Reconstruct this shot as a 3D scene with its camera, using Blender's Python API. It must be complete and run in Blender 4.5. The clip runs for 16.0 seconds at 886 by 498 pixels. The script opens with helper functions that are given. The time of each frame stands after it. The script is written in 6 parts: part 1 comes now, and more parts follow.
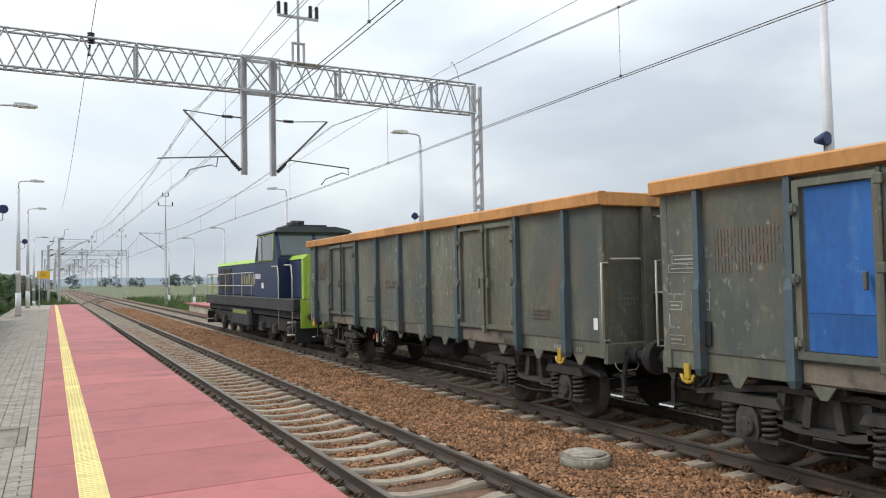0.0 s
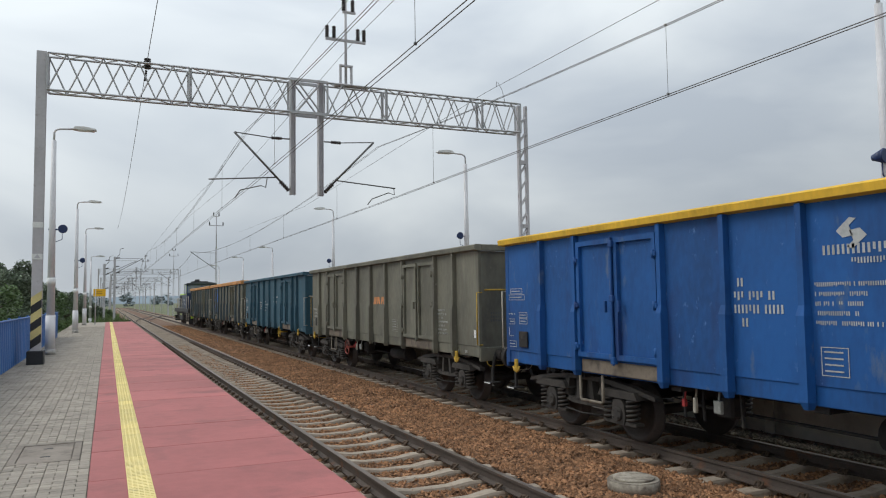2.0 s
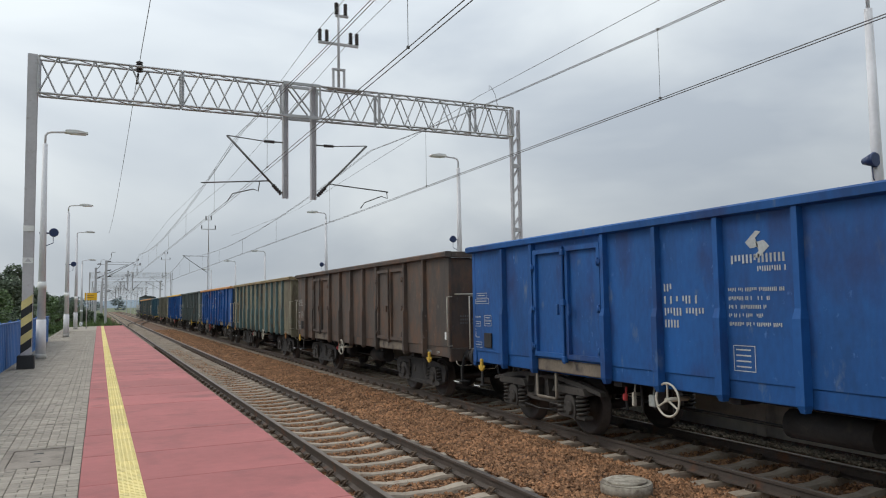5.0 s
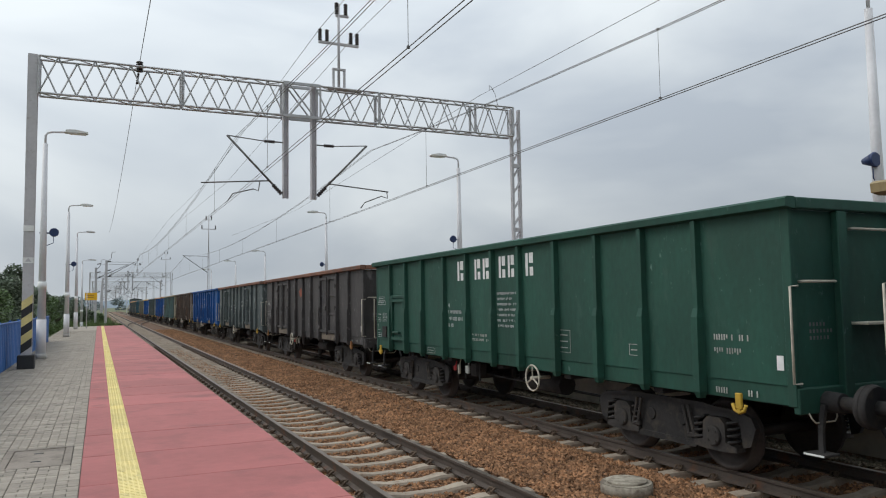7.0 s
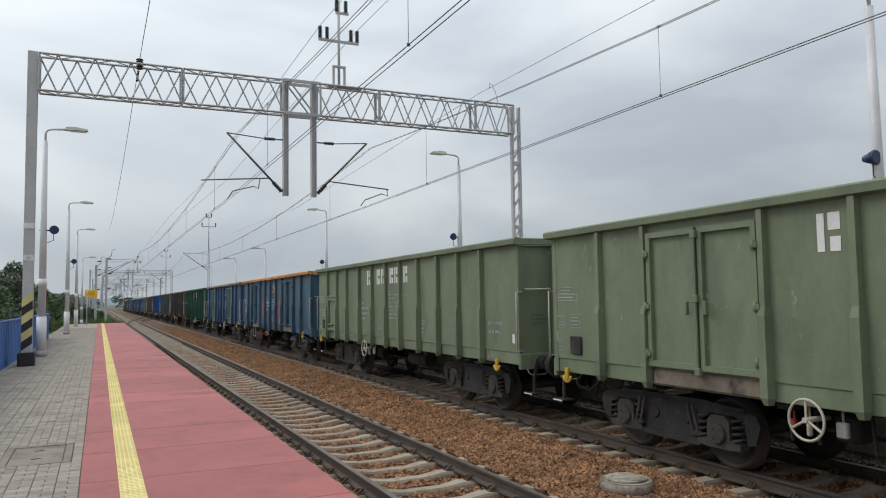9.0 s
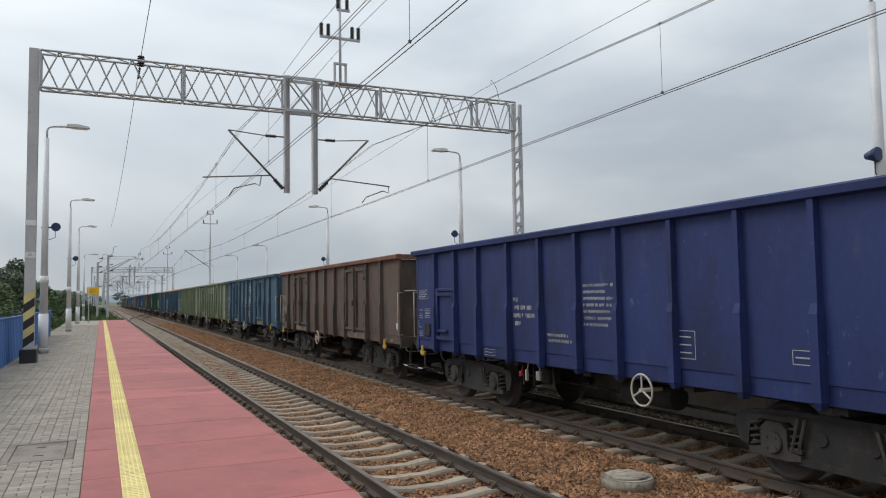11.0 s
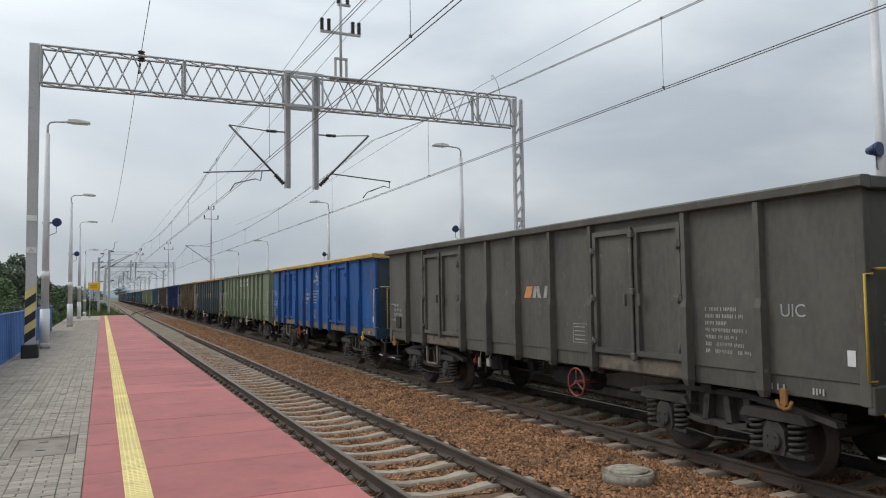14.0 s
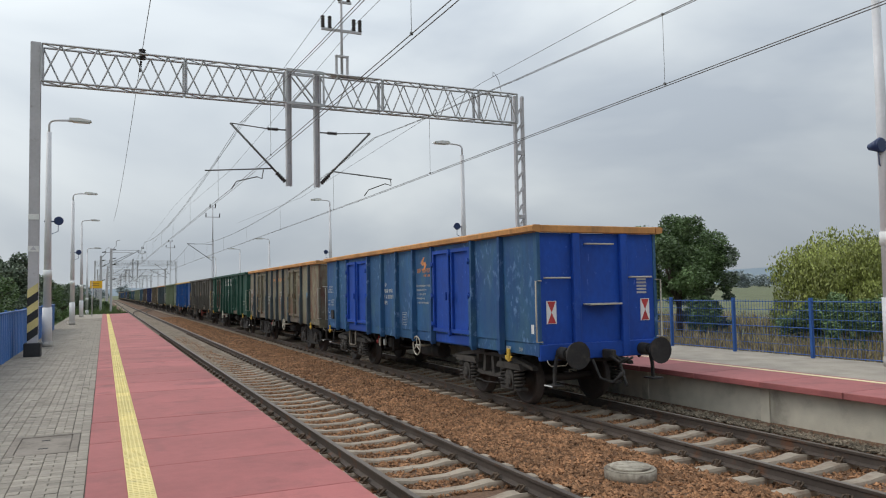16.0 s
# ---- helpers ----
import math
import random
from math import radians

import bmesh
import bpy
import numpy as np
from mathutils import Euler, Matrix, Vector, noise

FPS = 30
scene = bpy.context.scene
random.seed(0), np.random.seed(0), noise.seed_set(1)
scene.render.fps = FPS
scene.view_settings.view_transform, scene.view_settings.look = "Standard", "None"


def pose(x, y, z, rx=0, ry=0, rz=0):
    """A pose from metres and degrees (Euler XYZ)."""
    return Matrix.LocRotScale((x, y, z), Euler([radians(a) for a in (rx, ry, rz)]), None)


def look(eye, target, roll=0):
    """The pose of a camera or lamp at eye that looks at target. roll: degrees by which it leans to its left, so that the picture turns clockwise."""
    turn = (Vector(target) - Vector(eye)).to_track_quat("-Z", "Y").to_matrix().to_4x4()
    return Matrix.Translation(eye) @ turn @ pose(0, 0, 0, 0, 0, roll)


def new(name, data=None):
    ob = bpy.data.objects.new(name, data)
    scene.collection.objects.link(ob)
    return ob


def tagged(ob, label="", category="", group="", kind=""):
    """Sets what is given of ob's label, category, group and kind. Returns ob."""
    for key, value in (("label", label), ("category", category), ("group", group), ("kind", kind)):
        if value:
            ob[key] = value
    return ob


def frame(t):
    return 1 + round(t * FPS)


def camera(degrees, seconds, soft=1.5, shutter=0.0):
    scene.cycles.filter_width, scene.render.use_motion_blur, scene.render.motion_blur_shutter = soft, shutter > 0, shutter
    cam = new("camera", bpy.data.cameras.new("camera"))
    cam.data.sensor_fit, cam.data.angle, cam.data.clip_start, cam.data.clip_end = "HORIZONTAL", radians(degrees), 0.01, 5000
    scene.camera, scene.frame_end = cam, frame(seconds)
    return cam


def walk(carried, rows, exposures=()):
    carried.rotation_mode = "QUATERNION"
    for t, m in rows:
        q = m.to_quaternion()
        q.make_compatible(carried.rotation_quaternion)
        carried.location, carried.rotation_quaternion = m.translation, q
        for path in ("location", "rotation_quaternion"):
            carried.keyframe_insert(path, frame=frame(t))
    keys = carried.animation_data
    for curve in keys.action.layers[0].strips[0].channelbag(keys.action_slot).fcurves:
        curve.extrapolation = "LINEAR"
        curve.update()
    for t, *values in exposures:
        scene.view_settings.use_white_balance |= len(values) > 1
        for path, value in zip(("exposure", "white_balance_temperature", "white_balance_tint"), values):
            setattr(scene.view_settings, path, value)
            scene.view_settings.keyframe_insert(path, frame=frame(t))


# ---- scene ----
# ------------------------------------------------ camera and its walk
EYE = (0.0, 0.0, 2.187)
cam = camera(61.75, 16.0, soft=1.1)
AIM = [(0, 27.83, 2.26, -1.12), (0.5, 23.202, 2.939, -0.897), (1, 22.508, 3.542, -0.743), (1.5, 23.740, 3.737, -0.836),
       (2, 24.356, 3.830, -0.835), (2.5, 24.617, 3.918, -0.870), (3, 24.718, 3.985, -0.877), (3.5, 24.773, 4.030, -0.886),
       (4, 24.824, 4.058, -0.889), (6.5, 24.968, 4.116, -0.911), (7, 24.898, 4.089, -0.895), (7.5, 24.878, 4.050, -0.895),
       (8, 24.887, 4.022, -0.891), (8.5, 24.887, 3.964, -0.875), (9, 24.886, 3.901, -0.869), (11.5, 24.755, 3.615, -0.850),
       (12, 24.740, 3.544, -0.843), (12.5, 24.738, 3.487, -0.844), (13, 24.728, 3.419, -0.823), (13.5, 24.728, 3.367, -0.855),
       (14, 24.706, 3.308, -0.877), (14.5, 24.691, 3.285, -0.822), (15, 24.678, 3.238, -0.850), (15.5, 24.661, 3.209, -0.848),
       (16, 24.581, 3.111, -1.037)]


def aim(yaw, pitch, roll):
    a, b = radians(yaw), radians(pitch)
    way = Vector((math.sin(a) * math.cos(b), math.cos(a) * math.cos(b), math.sin(b)))
    return look(EYE, Vector(EYE) + way * 10, roll)


walk(cam, [(t, aim(a, b, c)) for t, a, b, c in AIM],
     exposures=[(0.0, 0.42), (0.4, 0.26), (1.0, 0.08), (1.6, 0.0), (16.0, 0.0)])

# ------------------------------------------------ world and sun
world = bpy.data.worlds.new("overcast")
scene.world = world
world.use_nodes = True
wt = world.node_tree
wt.nodes.clear()


def wnode(kind, **kw):
    n = wt.nodes.new(kind)
    for k, v in kw.items():
        n.inputs[k].default_value = v
    return n


sky = wt.nodes.new("ShaderNodeTexSky")
sky.sky_type, sky.sun_disc = "NISHITA", False
sky.sun_elevation, sky.sun_rotation = radians(46), radians(303)
sky.air_density, sky.dust_density = 1.0, 3.0
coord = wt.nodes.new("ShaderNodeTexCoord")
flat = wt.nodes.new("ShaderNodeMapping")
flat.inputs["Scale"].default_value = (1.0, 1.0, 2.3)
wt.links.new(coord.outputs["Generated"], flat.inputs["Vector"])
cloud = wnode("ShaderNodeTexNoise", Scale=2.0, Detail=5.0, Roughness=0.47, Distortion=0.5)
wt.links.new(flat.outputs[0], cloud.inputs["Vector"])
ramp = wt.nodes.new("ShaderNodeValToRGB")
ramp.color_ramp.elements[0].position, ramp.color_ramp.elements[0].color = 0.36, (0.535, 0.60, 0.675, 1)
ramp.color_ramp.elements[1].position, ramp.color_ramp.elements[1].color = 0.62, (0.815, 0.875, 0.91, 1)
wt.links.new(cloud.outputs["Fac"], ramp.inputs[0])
dim = wnode("ShaderNodeMix")
dim.data_type, dim.blend_type = "RGBA", "MIX"
dim.inputs[0].default_value = 0.93
gain = wt.nodes.new("ShaderNodeVectorMath")
gain.operation = "SCALE"
gain.inputs["Scale"].default_value = 0.10
wt.links.new(sky.outputs[0], gain.inputs[0])
wt.links.new(gain.outputs[0], dim.inputs[6])
wt.links.new(ramp.outputs[0], dim.inputs[7])
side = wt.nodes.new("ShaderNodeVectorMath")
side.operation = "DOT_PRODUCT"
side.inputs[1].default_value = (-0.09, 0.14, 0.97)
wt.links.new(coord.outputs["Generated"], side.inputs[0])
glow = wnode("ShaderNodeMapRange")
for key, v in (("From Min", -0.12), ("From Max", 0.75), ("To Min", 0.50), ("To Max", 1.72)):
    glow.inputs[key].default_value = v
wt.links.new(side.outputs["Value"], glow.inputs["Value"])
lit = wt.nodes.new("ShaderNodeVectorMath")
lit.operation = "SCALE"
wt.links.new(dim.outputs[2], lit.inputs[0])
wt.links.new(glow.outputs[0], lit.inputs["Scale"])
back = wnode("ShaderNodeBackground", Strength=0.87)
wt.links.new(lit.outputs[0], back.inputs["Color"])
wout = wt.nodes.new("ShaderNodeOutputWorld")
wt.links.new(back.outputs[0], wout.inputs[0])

sun = new("sun", bpy.data.lights.new("sun", "SUN"))
sun.data.energy, sun.data.angle, sun.data.color = 0.9, radians(25), (1.0, 0.96, 0.9)
sun.matrix_world = look((-34, 22, 42), (0, 0, 0))

# ------------------------------------------------ materials
MATS = {}


def mat(name, color, rough=0.7, metal=0.0, vary=0.18, scale=6.0, spot=None, spots=0.0, spot_scale=3.0,
        bump=0.15, bump_scale=40.0, stretch=(1, 1, 1), random=0.0, island=False, grime=None, grime_amount=0.0, chip=None, chips=0.0, streak=None, streaks=0.0):
    """Paint, stone or metal: a base colour that varies at two scales, blotches of a second colour, fine relief."""
    if name in MATS:
        return MATS[name]
    m = MATS[name] = bpy.data.materials.new(name)
    m.use_nodes = True
    nt = m.node_tree
    n, lk = nt.nodes, nt.links
    bsdf = n["Principled BSDF"]
    bsdf.inputs["Roughness"].default_value, bsdf.inputs["Metallic"].default_value = rough, metal
    tc, mp = n.new("ShaderNodeTexCoord"), n.new("ShaderNodeMapping")
    mp.inputs["Scale"].default_value = stretch
    info = n.new("ShaderNodeObjectInfo")
    shift = n.new("ShaderNodeVectorMath")
    shift.operation = "MULTIPLY_ADD"
    shift.inputs[1].default_value = (37.0, 53.0, 71.0)
    lk.new(info.outputs["Random"], shift.inputs[0])
    lk.new(tc.outputs["Object"], shift.inputs[2])
    lk.new(shift.outputs[0], mp.inputs["Vector"])
    big, fine = n.new("ShaderNodeTexNoise"), n.new("ShaderNodeTexNoise")
    big.inputs["Scale"].default_value, big.inputs["Detail"].default_value = scale * 0.25, 4.0
    fine.inputs["Scale"].default_value, fine.inputs["Detail"].default_value = scale * 4.0, 5.0
    for x in (big, fine):
        lk.new(mp.outputs[0], x.inputs["Vector"])
    half, add = n.new("ShaderNodeMath"), n.new("ShaderNodeMath")
    half.operation, add.operation = "MULTIPLY", "MULTIPLY_ADD"
    half.inputs[1].default_value, add.inputs[1].default_value = 0.55, 1.45
    lk.new(fine.outputs["Fac"], half.inputs[0])
    lk.new(big.outputs["Fac"], add.inputs[0])
    lk.new(half.outputs[0], add.inputs[2])
    rng = n.new("ShaderNodeMapRange")
    rng.inputs["From Min"].default_value, rng.inputs["From Max"].default_value = 0.7, 1.3
    rng.inputs["To Min"].default_value, rng.inputs["To Max"].default_value = 1 - vary, 1 + vary
    lk.new(add.outputs[0], rng.inputs["Value"])
    value = rng.outputs[0]
    if random:
        rr = n.new("ShaderNodeMapRange")
        rr.inputs["To Min"].default_value, rr.inputs["To Max"].default_value = 1 - random, 1 + random
        if island:
            geo = n.new("ShaderNodeNewGeometry")
            lk.new(geo.outputs["Random Per Island"], rr.inputs["Value"])
        else:
            lk.new(info.outputs["Random"], rr.inputs["Value"])
        mul = n.new("ShaderNodeMath")
        mul.operation = "MULTIPLY"
        lk.new(value, mul.inputs[0])
        lk.new(rr.outputs[0], mul.inputs[1])
        value = mul.outputs[0]
    tint = n.new("ShaderNodeVectorMath")
    tint.operation = "SCALE"
    tint.inputs[0].default_value = color
    lk.new(value, tint.inputs["Scale"])
    out = tint.outputs[0]
    for c2, amount, sc, warp in ((spot, spots, spot_scale, None), (grime, grime_amount, spot_scale * 0.35, None), (streak, streaks, 1.0, (1.0, 4.0, 0.45)), (chip, chips, 9.0, (1.0, 1.0, 0.7))):
        if not c2:
            continue
        bl = n.new("ShaderNodeTexNoise")
        bl.inputs["Scale"].default_value, bl.inputs["Detail"].default_value, bl.inputs["Roughness"].default_value = sc, 8.0, 0.62
        if warp:
            wp = n.new("ShaderNodeMapping")
            wp.inputs["Scale"].default_value = warp
            lk.new(shift.outputs[0], wp.inputs["Vector"])
            lk.new(wp.outputs[0], bl.inputs["Vector"])
        else:
            lk.new(mp.outputs[0], bl.inputs["Vector"])
        edge = n.new("ShaderNodeMapRange")
        lift = 0.06 if c2 is spot or c2 is grime else 0.0
        edge.inputs["From Min"].default_value, edge.inputs["From Max"].default_value = 0.72 - lift - amount * 0.4, (0.82 if c2 is not streak else 0.98) - lift * 0.5 - amount * 0.3
        lk.new(bl.outputs["Fac"], edge.inputs["Value"])
        mix = n.new("ShaderNodeMix")
        mix.data_type = "RGBA"
        fac = edge.outputs[0]
        if c2 is chip:
            # chips gather in patches
            ms, me2, mm = n.new("ShaderNodeTexNoise"), n.new("ShaderNodeMapRange"), n.new("ShaderNodeMath")
            ms.inputs["Scale"].default_value, ms.inputs["Detail"].default_value = 0.7, 2.0
            me2.inputs["From Min"].default_value, me2.inputs["From Max"].default_value = 0.45, 0.62
            mm.operation = "MULTIPLY"
            lk.new(shift.outputs[0], ms.inputs["Vector"])
            lk.new(ms.outputs["Fac"], me2.inputs["Value"])
            lk.new(fac, mm.inputs[0])
            lk.new(me2.outputs[0], mm.inputs[1])
            fac = mm.outputs[0]
        lk.new(fac, mix.inputs[0])
        lk.new(out, mix.inputs[6])
        mix.inputs[7].default_value = (*c2, 1)
        out = mix.outputs[2]
    lk.new(out, bsdf.inputs["Base Color"])
    if bump:
        bn, bp = n.new("ShaderNodeTexNoise"), n.new("ShaderNodeBump")
        bn.inputs["Scale"].default_value, bn.inputs["Detail"].default_value = bump_scale, 5.0
        bp.inputs["Strength"].default_value, bp.inputs["Distance"].default_value = bump, 0.02
        lk.new(tc.outputs["Object"], bn.inputs["Vector"])
        lk.new(bn.outputs["Fac"], bp.inputs["Height"])
        lk.new(bp.outputs[0], bsdf.inputs["Normal"])
    return m


RUST, SOOT = (0.16, 0.075, 0.04), (0.05, 0.046, 0.042)
lid_mat = mat("lid_concrete", (0.36, 0.32, 0.255), 0.92, vary=0.3, scale=8, spot=(0.16, 0.13, 0.10), spots=0.5, spot_scale=6)
cover_mat = mat("cover_concrete", (0.235, 0.20, 0.165), 0.9, vary=0.25, scale=3, spot=(0.15, 0.125, 0.10), spots=0.4, spot_scale=4)
wall_concrete = mat("pale_wall_concrete", (0.52, 0.48, 0.39), 0.9, vary=0.2, scale=1.2, spot=(0.34, 0.31, 0.25), spots=0.35, spot_scale=1.1)
line_cream = mat("cream_line", (0.80, 0.68, 0.42), 0.75, vary=0.15, scale=4)
concrete = mat("concrete", (0.42, 0.40, 0.37), 0.9, vary=0.22, scale=3, spot=(0.22, 0.2, 0.18), spots=0.3, spot_scale=4)
sleeper_mat = mat("sleeper_concrete", (0.345, 0.285, 0.22), 0.92, vary=0.2, scale=5, spot=(0.24, 0.17, 0.12), spots=0.35, spot_scale=6, random=0.12)
paver_mat = mat("grey_paver", (0.315, 0.275, 0.225), 0.9, vary=0.18, scale=8, random=0.13, bump=0.2)
paver_joined = mat("grey_paver_joined", (0.315, 0.275, 0.225), 0.9, vary=0.18, scale=8, random=0.13, island=True, bump=0.2)
joint_mat = mat("paver_joint_sand", (0.12, 0.105, 0.085), 0.95)
red_mat = mat("red_platform_slab", (0.385, 0.120, 0.112), 0.72, vary=0.14, scale=2, random=0.10, spot=(0.27, 0.09, 0.085), spots=0.34, spot_scale=1.2, bump=0.12)
yellow_mat = mat("yellow_tactile", (0.82, 0.69, 0.31), 0.75, vary=0.1, scale=4, spot=(0.5, 0.42, 0.25), spots=0.12, spot_scale=5, random=0.06)
rail_side = mat("rail_brown", (0.085, 0.066, 0.054), 0.75, 0.2, vary=0.25, scale=5, spot=RUST, spots=0.25)
rail_top = mat("rail_polished", (0.20, 0.165, 0.135), 0.5, 0.7, vary=0.2, bump=0)
clip_mat = mat("rail_clip_iron", (0.115, 0.08, 0.055), 0.7, 0.4, vary=0.3)
ballast_mat = mat("ballast_bed", (0.17, 0.095, 0.055), 0.95, vary=0.5, scale=40, spot=(0.14, 0.08, 0.05), spots=0.6, spot_scale=14, bump=1.0, bump_scale=22)
stone_mat = mat("ballast_stone", (0.275, 0.142, 0.070), 0.92, vary=0.35, scale=9, random=0.55, island=True, bump=0.2)
gravel_mat = mat("grey_gravel", (0.20, 0.165, 0.12), 0.92, vary=0.35, scale=9, random=0.55, island=True, bump=0.2)
galv = mat("galvanised_steel", (0.47, 0.47, 0.48), 0.55, 0.25, vary=0.15, scale=5, bump=0.05)
grey_paint = mat("grey_mast_paint", (0.50, 0.485, 0.50), 0.6, 0.1, vary=0.12, scale=3, spot=(0.24, 0.2, 0.18), spots=0.15, spot_scale=4)
lamp_paint = mat("pale_lamp_post", (0.66, 0.65, 0.66), 0.55, 0.1, vary=0.1, scale=3)
wire_mat = mat("copper_wire", (0.17, 0.165, 0.16), 0.5, 0.6, bump=0)
porcelain = mat("brown_insulator", (0.035, 0.025, 0.025), 0.25, bump=0)
white_mat = mat("white_marking", (0.75, 0.75, 0.73), 0.6, vary=0.12)
black_mat = mat("black_paint", (0.02, 0.02, 0.022), 0.6, vary=0.3)
stripe_yellow = mat("warning_yellow", (0.62, 0.52, 0.22), 0.6, vary=0.15)
fence_blue = mat("blue_fence_sheet", (0.055, 0.16, 0.42), 0.5, 0.1, vary=0.15, scale=2)
sign_yellow = mat("yellow_sign", (0.85, 0.50, 0.02), 0.5, vary=0.05)
lens_mat = mat("frosted_lamp_lens", (0.85, 0.86, 0.86), 0.3, bump=0)
under = mat("underframe_grime", (0.028, 0.026, 0.025), 0.8, 0.1, vary=0.4, scale=6, spot=(0.06, 0.05, 0.04), spots=0.35, spot_scale=5)
bogie_grey = mat("bogie_dust_grey", (0.066, 0.058, 0.050), 0.85, 0.1, vary=0.35, scale=6, spot=(0.035, 0.032, 0.03), spots=0.4, spot_scale=6)
bogie_dark = mat("bogie_oily_dark", (0.050, 0.045, 0.041), 0.75, 0.15, vary=0.4, scale=7, spot=(0.085, 0.07, 0.055), spots=0.35, spot_scale=6)
wheel_mat = mat("wheel_steel", (0.075, 0.062, 0.055), 0.65, 0.4, vary=0.3)
sill_mat = mat("dusty_sill", (0.20, 0.165, 0.125), 0.9, vary=0.3, scale=6, spot=(0.06, 0.05, 0.045), spots=0.4, spot_scale=3)
hook_yellow = mat("yellow_paint", (0.52, 0.33, 0.035), 0.6, vary=0.2)
hook_rust = mat("rusty_hook", (0.28, 0.13, 0.04), 0.8, vary=0.3)
stirrup_mat = mat("dusty_step_bar", (0.21, 0.18, 0.14), 0.85, vary=0.3, scale=8, spot=(0.10, 0.08, 0.06), spots=0.3)
rail_white = mat("pale_handrail", (0.52, 0.48, 0.39), 0.6, vary=0.2)
red_paint = mat("red_paint", (0.5, 0.05, 0.05), 0.6, vary=0.2)
grass_mat = mat("dry_grass_ground", (0.135, 0.145, 0.075), 0.95, vary=0.4, scale=1.5, spot=(0.09, 0.11, 0.04), spots=0.5, spot_scale=0.4, bump=0.6, bump_scale=8)


# ------------------------------------------------ building helpers
def mesh_of(bm, name="m"):
    me = bpy.data.meshes.new(name)
    bm.normal_update()
    bm.to_mesh(me)
    bm.free()
    return me


def part(name, bm, material, parent, label="", m=None):
    """Link a bmesh (or a mesh that is shared) as one object under parent."""
    if isinstance(bm, bmesh.types.BMesh):
        bm = mesh_of(bm, name)
        bm.materials.append(material)
    ob = new(name, bm)
    if not bm.materials:
        bm.materials.append(material)
    if bm.materials[0] != material:
        ob.material_slots[0].link = "OBJECT"
        ob.material_slots[0].material = material
    if parent:
        ob.parent = parent
    if m:
        ob.matrix_basis = m
    if label:
        ob["label"] = label
    return ob


def thing(name, m, label, category, group="", kind=""):
    ob = new(name)
    ob.empty_display_size = 0.2
    ob.matrix_basis = m
    return tagged(ob, label, category, group, kind)


def box(bm, x0, x1, y0, y1, z0, z1, bevel=0.0):
    """A box, its edges bevelled if wanted, added to bm."""
    vs = [bm.verts.new((x, y, z)) for x in (x0, x1) for y in (y0, y1) for z in (z0, z1)]
    fs = [bm.faces.new([vs[i] for i in q]) for q in ((0, 1, 3, 2), (4, 6, 7, 5), (0, 4, 5, 1), (2, 3, 7, 6), (0, 2, 6, 4), (1, 5, 7, 3))]
    if bevel:
        es = list({e for f in fs for e in f.edges})
        bmesh.ops.bevel(bm, geom=es, offset=bevel, segments=1, affect="EDGES")
    return bm


def tube(bm, a, b, r, sides=8, r2=None):
    """A round bar from a to b."""
    a, b = Vector(a), Vector(b)
    d = b - a
    q = d.to_track_quat("Z", "Y").to_matrix()
    r2 = r if r2 is None else r2
    ring = [[bm.verts.new(p + q @ Vector((rr * math.cos(2 * math.pi * i / sides), rr * math.sin(2 * math.pi * i / sides), 0))) for i in range(sides)]
            for p, rr in ((a, r), (b, r2))]
    for i in range(sides):
        j = (i + 1) % sides
        f = bm.faces.new((ring[0][i], ring[0][j], ring[1][j], ring[1][i]))
        f.smooth = sides > 6
    bm.faces.new(ring[0][::-1])
    bm.faces.new(ring[1])
    return bm


def path(bm, pts, r, sides=6):
    """One bent round bar through all the points."""
    pts = [Vector(p) for p in pts]
    rings = []
    side = None
    for i, p in enumerate(pts):
        d = (pts[min(i + 1, len(pts) - 1)] - pts[max(i - 1, 0)]).normalized()
        if side is None:
            side = d.orthogonal().normalized()
        side = (side - d * side.dot(d)).normalized()
        up = d.cross(side)
        rings.append([bm.verts.new(p + r * (math.cos(2 * math.pi * k / sides) * side + math.sin(2 * math.pi * k / sides) * up)) for k in range(sides)])
    for a, b in zip(rings, rings[1:]):
        for k in range(sides):
            bm.faces.new((a[k], a[(k + 1) % sides], b[(k + 1) % sides], b[k])).smooth = True
    bm.faces.new(rings[0][::-1])
    bm.faces.new(rings[-1])
    return bm


def lathe(bm, a, b, profile, sides=12):
    """A turned body from a to b: profile of (share of the way, radius)."""
    a, b = Vector(a), Vector(b)
    q = (b - a).to_track_quat("Z", "Y").to_matrix()
    rows = [[bm.verts.new(a.lerp(b, t) + q @ Vector((r * math.cos(2 * math.pi * k / sides), r * math.sin(2 * math.pi * k / sides), 0))) for k in range(sides)] for t, r in profile]
    for u, v in zip(rows, rows[1:]):
        for k in range(sides):
            bm.faces.new((u[k], u[(k + 1) % sides], v[(k + 1) % sides], v[k])).smooth = sides > 8
    bm.faces.new(rows[0][::-1])
    bm.faces.new(rows[-1])
    return bm


